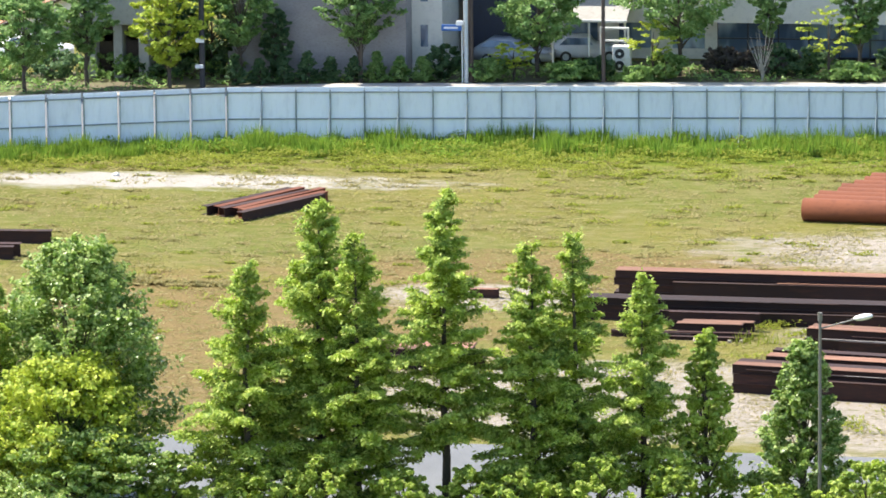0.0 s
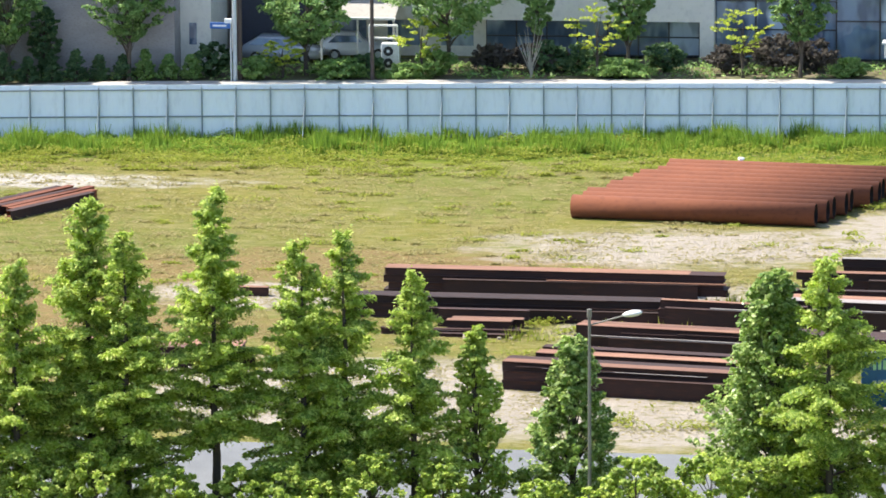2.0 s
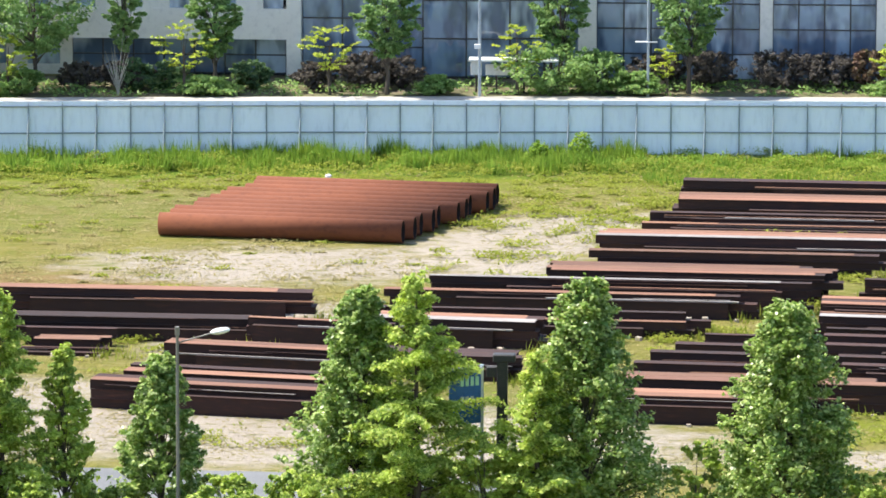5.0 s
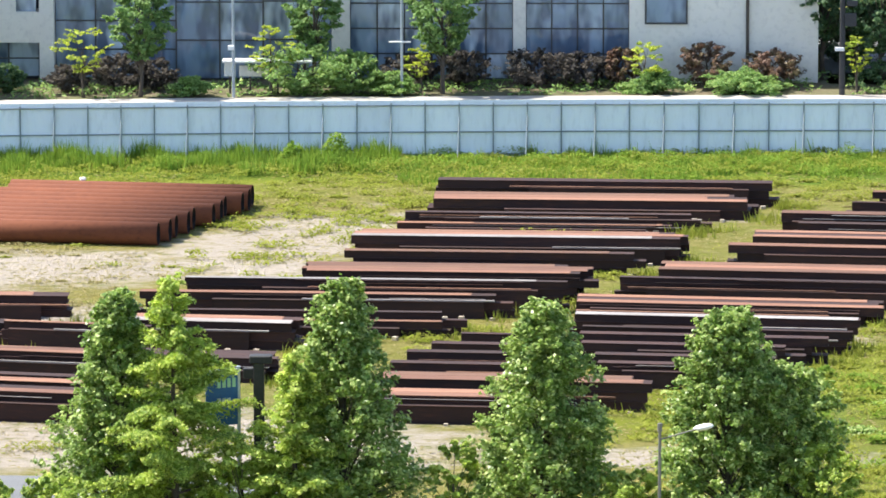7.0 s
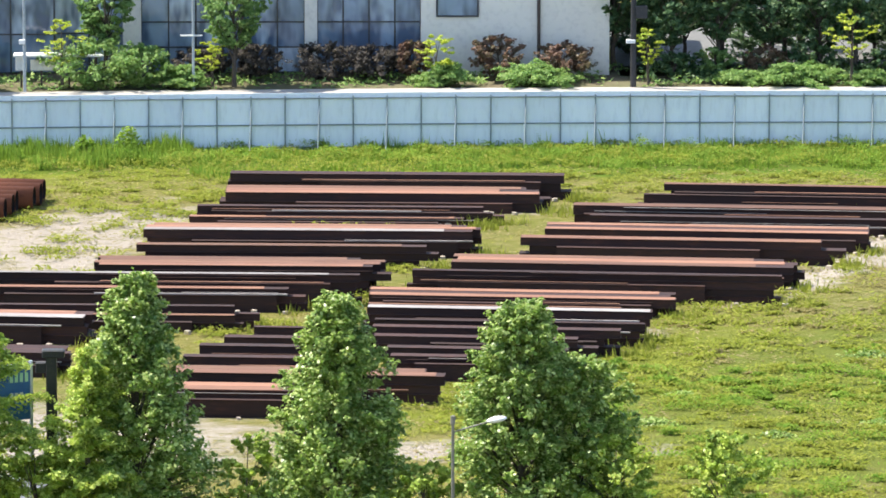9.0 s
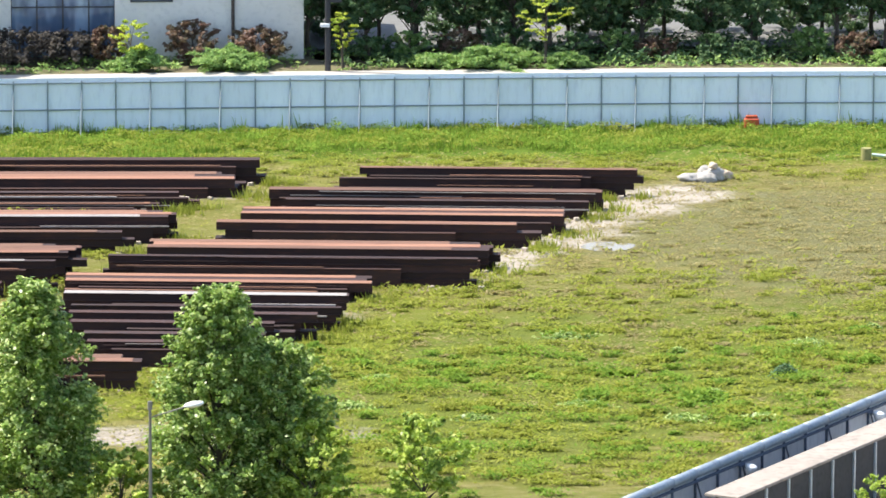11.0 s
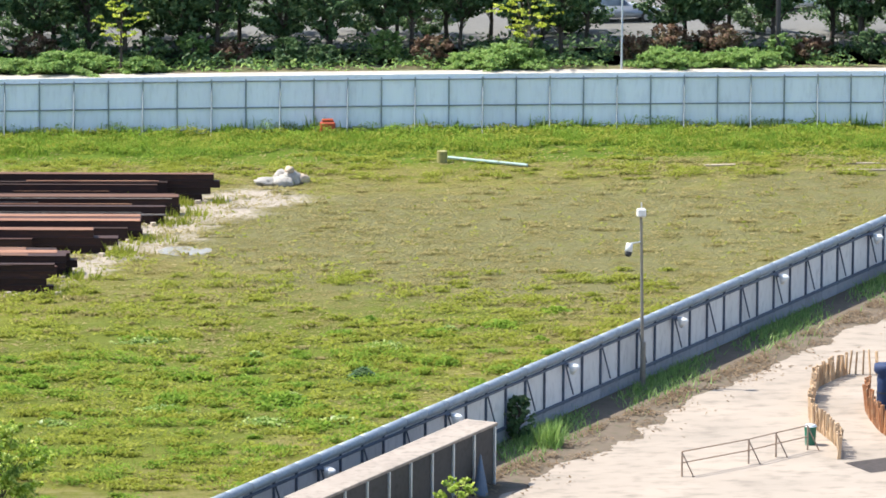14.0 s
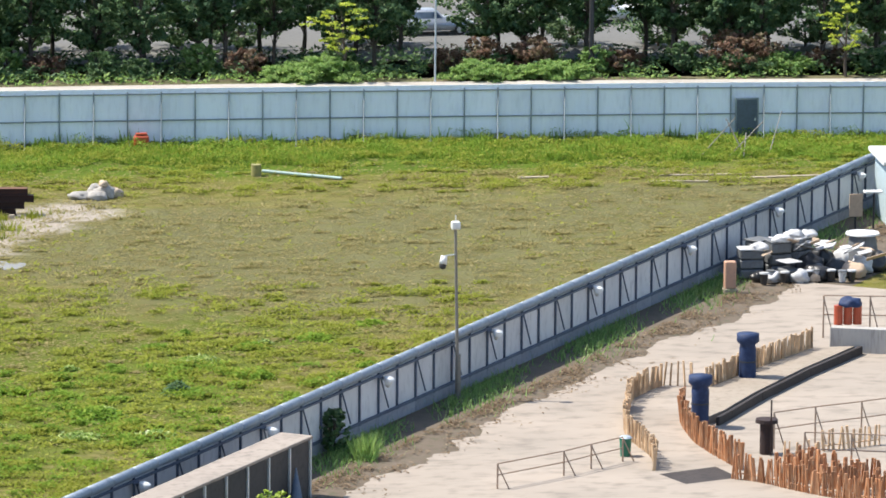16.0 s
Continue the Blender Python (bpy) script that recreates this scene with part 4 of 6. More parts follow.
canopy = thing("canopy", (-47.1, 341.6, 0), "pale sheet-roofed canopy before the low building", "canopy")
part("roof", mesh_from("roof", [(x, y, z + t) for t in (0.0, 0.09) for y, z in ((0.0, 2.7), (3.4, 3.7)) for x in (-2.1, 2.1)], [(0, 2, 3, 1), (4, 5, 7, 6), (0, 1, 5, 4), (2, 6, 7, 3), (0, 4, 6, 2), (1, 3, 7, 5)]), surface("canopy_sheet", (0.36, 0.34, 0.31), (0.31, 0.295, 0.27), (0.24, 0.225, 0.20), 0.6, 4, 0.8), canopy)
part("gutter", box((-2.15, -0.12, 2.66), (2.15, 0.0, 2.8), 0.02), M_WHITE, canopy)
for sx in (-2.0, 0.0, 2.0):
    part("post", tube((sx, 0.1, 0), (sx, 0.1, 2.7), 0.06), M_WHITE, canopy)
rack = thing("pipe_rack", (-45.6, 341.2, 0), "white tubular frame beside the canopy", "frame")
for sx in (-0.75, 0.75):
    part("post", tube((sx, 0, 0), (sx, 0, 2.45), 0.07), M_WHITE, rack)
for z in (1.7, 2.4):
    part("bar", tube((-0.8, 0, z), (0.8, 0, z), 0.07), M_WHITE, rack)

# stone house, navy block and arched gatehouse further along
stone = thing("stone_house", (0, 0, 0), "grey stone-faced house with a beige side wing", "house")
wall_box(stone, (-66.5, 337.5, 0), (-56.6, 347, 9), M_STONE)
wall_box(stone, (-56.6, 339.5, 0), (-54.9, 347, 9), M_BEIGE, "side_wing")
for z in (1.5, 4.0):
    part("window", box((-56.1, 339.44, z), (-55.7, 339.5, z + 1.2)), M_GLASS, stone)
part("roof", box((-66.8, 337.2, 9.0), (-54.6, 347.3, 9.3)), M_STONE, stone)
navy = thing("navy_building", (0, 0, 0), "dark navy clad building behind the trees", "building")
wall_box(navy, (-54.6, 345, 0), (-50.3, 356, 10), M_NAVY)
part("roof", box((-54.8, 344.8, 10), (-50.1, 356.2, 10.3)), M_NAVY, navy)
gate = thing("gatehouse", (0, 0, 0), "pale grey gatehouse with tall dark arched openings", "building")
bm = bmesh.new()
for a, b in (((-74.2, 336, 0), (-73.6, 340, 3.0)), ((-72.6, 336, 0), (-72.1, 340, 3.0)), ((-71.2, 336, 0), (-70.6, 340, 3.0)), ((-74.4, 335.8, 3.0), (-70.3, 340.2, 6.0))):
    add_box(bm, a, b, 0.05)
part("wall", bm, surface("grey_render", (0.42, 0.42, 0.40), (0.36, 0.36, 0.35), (0.28, 0.28, 0.27), 0.4, 3, 0.9), gate)
for a, b in ((-73.6, -72.6), (-72.1, -71.2)):
    bm = bmesh.new()
    add_box(bm, (a, 337, 0), (b, 337.2, 2.4))
    bmesh.ops.create_cone(bm, cap_ends=True, segments=24, radius1=(b - a) / 2, radius2=(b - a) / 2, depth=0.2, matrix=pose((a + b) / 2, 337.1, 2.4, 90, 0, 0))
    part("arched_door", bm, M_BROWN, gate)
part("roof", box((-74.8, 335.4, 6.0), (-69.9, 340.6, 6.3)), M_STONE, gate)

# low tiled house and a grey block behind the street trees
cottage = thing("tiled_house", (0, 0, 0), "low grey house with a sloping terracotta roof", "house")
wall_box(cottage, (-82.0, 349.5, 0), (-75.2, 355.0, 0.9), M_STONE)
M_TERRACOTTA = surface("terracotta_tile", (0.34, 0.15, 0.08), (0.40, 0.20, 0.12), (0.22, 0.12, 0.09), 0.8, 6, 0.85)
bm = bmesh.new()
add_tube(bm, Vector((-82.6, 349.1, 0.55)), Vector((-77.9, 349.1, 2.7)), 0.10, 0.10, 6)
add_tube(bm, Vector((-77.9, 349.1, 2.7)), Vector((-74.8, 349.1, 1.2)), 0.10, 0.10, 6)
part("verge_board", bm, M_BROWN, cottage)
for a, b in (((-82.6, 0.6), (-77.9, 2.75)), ((-77.9, 2.75), (-74.8, 1.25))):
    v = [(x, y, z + t) for t in (0.0, 0.12) for y in (349.2, 355.4) for x, z in (a, b)]
    part("roof", mesh_from("roof", v, [(0, 1, 3, 2), (4, 6, 7, 5), (0, 4, 5, 1), (2, 3, 7, 6), (0, 2, 6, 4), (1, 5, 7, 3)]), M_TERRACOTTA, cottage)
part("gable", mesh_from("gable", [(-82.0, 349.5, 0.88), (-75.2, 349.5, 0.88), (-75.2, 349.5, 1.35), (-77.9, 349.5, 2.62), (-82.0, 349.5, 0.9)], [(0, 1, 2, 3, 4)]), M_BEIGE, cottage)
block = thing("pale_building", (0, 0, 0), "grey building closing the view behind the street trees", "building")
wall_box(block, (-104, 366, 0), (-55, 376, 9), M_STONE)
part("roof", box((-104.3, 365.7, 9), (-54.7, 376.3, 9.3)), M_STONE, block)

# plain pale buildings glimpsed through the far trees
for x0, x1, y0, h in ((22, 48, 372, 6), (50, 58, 380, 5), (66, 92, 385, 7)):
    hall = thing("pale_building", (0, 0, 0), "pale building glimpsed between dark trees", "building")
    wall_box(hall, (x0, y0, 0), (x1, y0 + 10, h), M_BEIGE)
    part("roof", box((x0 - 0.3, y0 - 0.3, h), (x1 + 0.3, y0 + 10.3, h + 0.3)), M_STONE, hall)

sheet("far_lot", [(15, 345), (110, 338), (110, 372), (15, 372)], 0.006, surface("lot_paving", (0.15, 0.148, 0.14), (0.125, 0.125, 0.118), (0.10, 0.10, 0.09), 0.2, 3, 0.9), "grey car park behind the belt of trees", "car park")

# planting between pavement and buildings
random.seed(5)
def shrub(x, d, h, r, leaf, label, name="shrub", lumps=20, leaves=150, size=0.12, base=0.12, peak=0.5, flatten=0.8):
    broad_tree(x, back(x, d), h, r, leaf, label, name, size, lumps, base, "street planting", leaves, 0.0, peak, flatten)


JUN = "spreading juniper shrub with light green sprays"
PUR = "dark purple-leaved hedge shrub"
YEL = "young tree with open yellow-green tufts of leaves"
for x, h, r in ((-32.4, 1.5, 1.8), (-19.8, 1.7, 1.2), (10.2, 1.8, 2.3), (5.3, 2.0, 1.6), (24.5, 1.7, 2.5), (21.4, 1.2, 1.4), (28.6, 1.2, 1.5), (49.0, 1.9, 2.4), (46.6, 1.2, 1.4), (57.6, 1.5, 2.0), (-47.6, 1.6, 1.8), (-44.0, 1.1, 1.2), (-9.2, 1.9, 1.7), (62.0, 1.4, 2.0), (60.0, 1.1, 1.4)):
    juniper(x, back(x, 20.7), h, r, M_LEAF_PINE, JUN)
for x, h, r in ((-13.8, 2.7, 2.6), (-11.2, 2.4, 1.8), (-42.4, 1.5, 1.2)):
    shrub(x, 21, h, r, M_LEAF_PINE, "large rounded green shrub beside the pavement", lumps=34, leaves=130)
for x, h, r in ((-24.0, 1.9, 1.8), (-37, 1.5, 1.5), (-39.5, 1.4, 1.2), (-1.2, 2.0, 2.2), (1.5, 1.9, 1.8), (-5, 2.0, 1.4), (-22.0, 1.7, 1.3), (-8, 1.8, 1.6)):
    shrub(x, 23.3, h, r, M_LEAF_PURPLE, PUR, lumps=26)
for x, h, r in ((3.6, 2.2, 1.2), (8.2, 2.4, 1.6), (11.8, 2.0, 1.8), (61, 2.0, 1.6), (72.5, 2.2, 2.2), (58, 2.0, 1.4)):
    shrub(x, 23.0, h, r, M_LEAF_RED, "reddish-brown shrub before the wall", lumps=24)
for x, h, r in ((-33.6, 4.1, 1.6), (-25.7, 3.9, 1.9), (-15.5, 4.0, 1.4), (-50.6, 2.2, 1.3), (-43.1, 3.4, 1.5), (4.8, 2.9, 1.4), (16.4, 3.2, 0.8), (-7.4, 2.8, 0.9), (27.5, 4.2, 1.4), (50.0, 4.5, 1.9), (78, 4.4, 1.5)):
    shrub(x, 20.8, h, r, M_LEAF_YELLOW, YEL, "small_tree", lumps=13, leaves=95, size=0.10, base=0.36, flatten=0.32)
shrub(-68.9, 20.5, 6.2, 1.9, M_LEAF_YELLOW, "maple with a golden-green crown", "broadleaf_tree", 58, 230, 0.13, 0.22, 0.5, 0.5)
for x, d, h, r in ((-76.4, 21, 5.6, 2.1), (-73.4, 22, 6.5, 1.3), (-65.4, 21.5, 7.0, 1.5), (-58.9, 20.5, 7.2, 1.7), (-49.5, 22, 6.4, 2.4), (-41.9, 22.5, 7.6, 3.0), (-37.0, 22.5, 7.4, 0.8), (-22.6, 20.8, 7.0, 1.5), (-32.0, 22.0, 6.5, 1.1), (-6.2, 21, 7.5, 1.8), (-13.2, 22.5, 6.8, 1.2)):
    shrub(x, d, h, r * 1.12, M_LEAF_STREET, "street tree with a green crown on a bare stem", "broadleaf_tree", 62, 230, 0.13, 0.3, 0.5, 0.6)
for x, d, h, r in ((-67.4, 24.5, 5.5, 1.9), (-69.6, 27.0, 5.0, 2.0), (-63.6, 22.0, 4.0, 0.8)):
    shrub(x, d, h, r, M_LEAF_DARK, "dark leafy tree between the gatehouse and the stone house", "broadleaf_tree", 60, 200, 0.13, 0.06, 0.5, 0.6)
for k in range(9):
    x = -65.5 + 1.25 * k
    shrub(x, 20.6, 1.4 if k % 3 else 1.7, 0.62, M_LEAF_DARK if k < 6 else M_LEAF_PINE, "clipped conical evergreen shrub in a row", lumps=26, leaves=110, size=0.1, base=0.08, peak=0.9)
for k in range(58):
    x = 14.5 + 1.37 * k + random.uniform(-0.7, 0.7)
    deep = k % 2
    d = 23.5 + 4.5 * deep + random.uniform(0, 3)
    if 54.8 < x < 57.0 or 65.6 < x < 66.9:
        continue
    shrub(x, d, random.uniform(5.5, 8.5), random.uniform(1.8, 2.7), M_LEAF_DARK, "dark leafy tree in a belt behind the street", "broadleaf_tree", 54, 130, 0.15, 0.2 + 0.12 * random.random(), 0.5, 0.6)
for k in range(17):
    x = 17 + 4.3 * k + random.uniform(-1.5, 1.5)
    if not 55 < x < 62:
        shrub(x, 33 + random.uniform(-1, 1), random.uniform(1.6, 3.2), 2.3, M_LEAF_DARK, "dense dark hedge at the back of the tree belt", lumps=30, leaves=130)
for k in range(26):
    x = 18 + 2.7 * k + random.uniform(-0.8, 0.8)
    if abs(x - 52.5) > 2.5:
        shrub(x, 22.5 + random.uniform(-0.6, 1.5), random.uniform(1.0, 1.9), random.uniform(0.9, 1.5), (M_LEAF_DARK, M_LEAF_STREET, M_LEAF_RED, M_LEAF_DARK)[k % 4], "low shrub under the belt of trees", lumps=18)
for k in range(10):
    x = -85 + 3.0 * k
    if x < -57:
        shrub(x, 25 + random.uniform(0, 2), 1.3, 2.0, M_LEAF_DARK if k % 2 else M_LEAF_PINE, "hedge shrub behind the street", lumps=26)


def bed(n, x0, x1, d0, d1):
    x = RNG.uniform(x0, x1, n)
    return np.stack([x, np.array([fence_y(v) for v in x]) + RNG.uniform(d0, d1, n), np.zeros(n)], 1)


leafy_growth("ground_cover", clumped(bed(26000, -86, 92, 20.2, 25.5), 1.8, -0.1), 0.05, 0.6, 1.4, 0.13, 0.9, M_LEAF_PINE, "low green ground cover in the planting bed", "ground cover")
leafy_growth("ground_cover", clumped(bed(22000, 16, 92, 21.0, 30), 1.8, 0.0), 0.1, 1.0, 1.4, 0.14, 0.7, M_LEAF_DARK, "dark ground cover under the belt of trees", "ground cover")
for x, d, h, r, lf in ((-52.0, 20.4, 1.3, 1.1, M_LEAF_PINE), (-46.2, 21.6, 1.2, 1.0, M_LEAF_DARK), (-36.6, 22.5, 1.8, 1.1, M_LEAF_DARK), (-35.0, 22.8, 1.5, 1.3, M_LEAF_DARK), (-30.2, 22.9, 1.5, 1.2, M_LEAF_DARK), (-26.6, 22.6, 1.5, 1.2, M_LEAF_PURPLE), (-54.6, 21.6, 1.9, 1.1, M_LEAF_DARK)):
    shrub(x, d, h, r, lf, "leafy shrub in the planting bed", lumps=30, base=0.08)


# ---------------------------------------------------------------- the braced site wall with its lamps
WALL_A, WALL_B = Vector((20.0, 222.8, 0)), Vector((73.5, 304.3, 0))
WALL_ALONG = (WALL_B - WALL_A).normalized()
WALL_TURN = math.degrees(math.atan2(WALL_ALONG.y, WALL_ALONG.x))
M_WALL = surface("grey_panel", (0.56, 0.565, 0.58), (0.64, 0.64, 0.64), (0.42, 0.425, 0.44), 0.5, 4, 0.7, 0, 0.15, (1, 1, 0.4), 0.2)
M_WALLTOP = surface("wall_cap_steel", (0.24, 0.29, 0.35), (0.29, 0.34, 0.40), (0.18, 0.21, 0.25), 0.6, 5, 0.5, 0.2, 0.1)
M_BLUEGREY = surface("blue_grey_rail", (0.08, 0.10, 0.15), (0.10, 0.13, 0.18), (0.06, 0.07, 0.09), 0.6, 5, 0.6, 0.2, 0.1)


def site_wall():
    w = thing("site_wall", tuple(WALL_A), "grey braced panel wall with a rounded steel cap", "wall", "", "structure", WALL_TURN)
    length = (WALL_B - WALL_A).length
    bay = 1.84
    n = int(length / bay)
    panel_me = bpy.data.meshes.new("panel")
    b = box((0.01, 0.0, 0.55), (bay - 0.01, 0.05, 2.45), 0.01)
    b.to_mesh(panel_me)
    panel_me.materials.append(M_WALL)
    base_me = bpy.data.meshes.new("plinth")
    b = box((0.0, -0.06, 0.0), (bay - 0.015, 0.12, 0.5), 0.015)
    b.to_mesh(base_me)
    base_me.materials.append(surface("plinth_concrete", (0.25, 0.265, 0.30), (0.30, 0.31, 0.34), (0.17, 0.18, 0.21), 0.5, 4, 0.9, 0, 0.2, (1, 1, 1), 0.2))
    post_me = bpy.data.meshes.new("post")
    b = box((-0.03, -0.1, 0.45), (0.03, 0.0, 2.42), 0.008)
    b.to_mesh(post_me)
    post_me.materials.append(M_BLUEGREY)
    brace_me = bpy.data.meshes.new("brace")
    b = tube((0, -0.12, 2.2), (0.75, -0.16, 0.75), 0.035, None, 6)
    b.to_mesh(brace_me)
    brace_me.materials.append(M_BLUEGREY)
    for k in range(n):
        for name, me in (("panel", panel_me), ("plinth", base_me), ("post", post_me)) + ((("brace", brace_me),) if k % 2 == 0 else ()):
            ob = new(name, me)
            ob.parent = w
            ob.matrix_basis = pose(k * bay, 0, 0)
        if k % 2 == 0:
            part("drain_hole", box((k * bay + 0.8, -0.066, 0.16), (k * bay + 0.98, -0.055, 0.36)), M_FRAME, w)
        smooth(part("cap", tube((k * bay, 0.0, 2.5), ((k + 1) * bay - 0.01, 0.0, 2.5), 0.19, None, 14), M_WALLTOP, w))
        part("rail", box((k * bay, -0.14, 2.16), ((k + 1) * bay - 0.01, -0.06, 2.26), 0.01), M_BLUEGREY, w)
        part("rail", box((k * bay, -0.14, 0.5), ((k + 1) * bay - 0.01, -0.04, 0.62), 0.01), M_BLUEGREY, w)
    for k in range(8):
        p = WALL_A + WALL_ALONG * (11.2 + 11.05 * k)
        lamp = thing("wall_lamp", (p.x, p.y, 1.95), "white floodlight with a shallow shade on the site wall", "lamp", "wall lamps", "", WALL_TURN)
        bm = bmesh.new()
        bmesh.ops.create_cone(bm, cap_ends=True, segments=16, radius1=0.07, radius2=0.25, depth=0.36, matrix=pose(0, -0.40, -0.06, 16, 0, 0))
        bmesh.ops.create_uvsphere(bm, u_segments=16, v_segments=6, radius=0.24, matrix=pose(0, -0.45, 0.12, 16, 0, 0) @ Matrix.Diagonal((1, 1, 0.35, 1)))
        smooth(part("shade", bm, M_WHITE, lamp))
        part("arm", box((-0.45, -0.2, 0.14), (0.0, -0.12, 0.22), 0.01), M_BLUEGREY, lamp)
        part("bracket", tube((0, -0.02, 0.1), (0, -0.3, 0.06), 0.03), M_BLUEGREY, lamp)


site_wall()

# concrete yard on the near side of the wall
yard = [(24, 226.2), (75.5, 304.6), (120, 304), (120, 215), (24, 215)]
def ragged_strip(a, b, near, far, amp, step=1.2):
    """An outline along the line a-b, from near to far beside it, with an uneven far edge."""
    d = (b - a).normalized()
    side = Vector((d.y, -d.x, 0))
    n = int((b - a).length / step)
    one = [a + d * step * k + side * near for k in range(n + 1)]
    two = [a + d * step * k + side * (far + amp * (1.6 * noise.noise(Vector((k * step * 0.13, 1.3, 0))) + 0.7 * noise.noise(Vector((k * step * 0.6, 5.3, 0))) + 0.35 * noise.noise(Vector((k * step * 2.3, 8.1, 0))))) for k in range(n, -1, -1)]
    return [(q.x, q.y) for q in one + two]


# brown soil, its colour darkened further to deepen the wall's shadow here
sheet("yard_edge", ragged_strip(WALL_A, WALL_B, 0.1, 6.5, 0.0), 0.006, surface("shadowed_soil", (0.14, 0.108, 0.078), (0.11, 0.085, 0.06), (0.065, 0.075, 0.035), 0.6, 2.5, 0.95, bump=0.6), "bare brown soil along the foot of the site wall", "soil")
sheet("yard", ragged_strip(WALL_A, WALL_A + WALL_ALONG * 71, 60.0, 4.2, 0.9, 0.3), 0.012, M_CONCRETE, "pale sun-bleached concrete yard with worn patches", "yard", "structure", 0.05)
f = RNG.uniform(0, 1, (15000, 1)) * np.array([(WALL_B - WALL_A)[:]]) + np.array([WALL_A[:]]) + np.abs(RNG.normal(size=(15000, 1))) * np.array([[0.85, -0.56, 0]]) + np.array([[0.25, -0.2, 0]])
stuff("weeds", blade_mesh("weeds", f[RNG.uniform(size=len(f)) < 0.5 + 0.5 * np.sin(f[:, 0] * 0.9)], 0.36, 0.03, 0.5), M_LEAF_STREET, "weeds growing along the foot of the site wall", "weeds")

p = np.array([36.8, 244.6, 0.0]) + RNG.normal(size=(300, 3)) * (0.22, 0.22, 0)
stuff("tall_grass", blade_mesh("tall_grass", p, np.full(len(p), 0.95), 0.03, 0.35), M_LEAF_PINE, "spiky clump of tall green grass at the yard edge", "grass")
broad_tree(35.75, 246.0, 1.8, 0.6, M_LEAF_DARK, "grey-green weedy shrub against the site wall", "shrub", 0.09, 26, 0.03, "", 110)
# camera mast
mast = thing("camera_mast", (42.4, 255.9, 0), "slim steel mast with a surveillance camera and a lamp", "mast")
part("shaft", tube((0, 0, 0), (-0.16, 0, 7.25), 0.075, 0.06, 10), M_POLE, mast)
part("base", tube((0, 0, 0), (0, 0, 1.9), 0.12, 0.11, 10), M_POLE, mast)
part("arm", tube((-0.12, 0, 6.15), (-0.62, -0.1, 6.1), 0.03), M_GALV, mast)
bm = bmesh.new()
add_tube(bm, (-0.64, -0.1, 6.11), (-0.70, -0.16, 5.77), 0.13, 0.17, 12)
smooth(part("camera_housing", bm, M_WHITE, mast))
bm = bmesh.new()
bmesh.ops.create_uvsphere(bm, u_segments=12, v_segments=8, radius=0.15, matrix=pose(-0.71, -0.17, 5.70))
smooth(part("dome", bm, M_DARK, mast))
part("lamp_head", box((-0.34, -0.14, 7.2), (0.04, 0.14, 7.55), 0.05), M_WHITE, mast)
part("finial", tube((-0.15, 0, 7.55), (-0.15, 0, 7.8), 0.03), M_WHITE, mast)


# ---------------------------------------------------------------- near street lamps, sign, gate post
def street_lamp(x, y, h, label):
    t = thing("street_lamp", (x, y, 0), label, "street lamp", "street lamps")
    part("post", tube((0, 0, 0), (0, 0, h), 0.08, 0.055, 10), M_POLE, t)
    part("collar", tube((0, 0, h - 0.25), (0, 0, h + 0.06), 0.09), M_POLE, t)
    part("arm", tube((0, 0, h - 0.55), (1.35, 0, h - 0.15), 0.03), M_POLE, t)
    bm = bmesh.new()
    bmesh.ops.create_uvsphere(bm, u_segments=16, v_segments=8, radius=0.32, matrix=pose(1.6, 0, h - 0.08, 0, -10, 0) @ Matrix.Diagonal((1.2, 0.7, 0.38, 1)))
    smooth(part("lamp_head", bm, M_WHITE, t))


street_lamp(-23.1, 230.0, 8.6, "grey street lamp with one arm among the trees")
street_lamp(3.81, 227.0, 5.83, "low street lamp with a white head among the trees")
sign = thing("direction_sign", (-12.42, 232.5, 0), "blue road sign with pale lettering between two trees", "sign", "", "", 24)
part("post", tube((0.6, 0.1, 0), (0.6, 0.1, 6.8), 0.08), M_GALV, sign)
part("board", box((-0.75, -0.03, 4.6), (0.6, 0.03, 6.75), 0.02), M_BLUE, sign)
part("border", box((0.52, -0.05, 4.6), (0.6, -0.03, 6.75)), M_WHITE, sign)
part("border", box((-0.75, -0.05, 6.69), (0.52, -0.03, 6.75)), M_WHITE, sign)
M_MINT = surface("mint_lettering", (0.45, 0.70, 0.50), (0.5, 0.75, 0.55), None, 1, 4, 0.6, bump=0)
for k, (z, n) in enumerate(((6.05, 4), (5.3, 3))):
    for i in range(n):
        part("text_bar", box((-0.3 + i * 0.2, -0.05, z), (-0.17 + i * 0.2, -0.03, z + 0.35)), M_MINT if k == 0 else M_WHITE, sign)
gp = thing("gate_post", (-11.15, 233.0, 0), "black steel post with a lamp bracket beside the sign", "post")
part("shaft", box((-0.2, -0.2, 0), (0.2, 0.2, 7.0), 0.03), M_DARK, gp)
part("head", box((-0.35, -0.25, 6.9), (0.5, 0.25, 7.2), 0.04), M_DARK, gp)
part("bracket", box((-0.6, -0.1, 6.3), (-0.2, 0.1, 6.7), 0.03), M_DARK, gp)


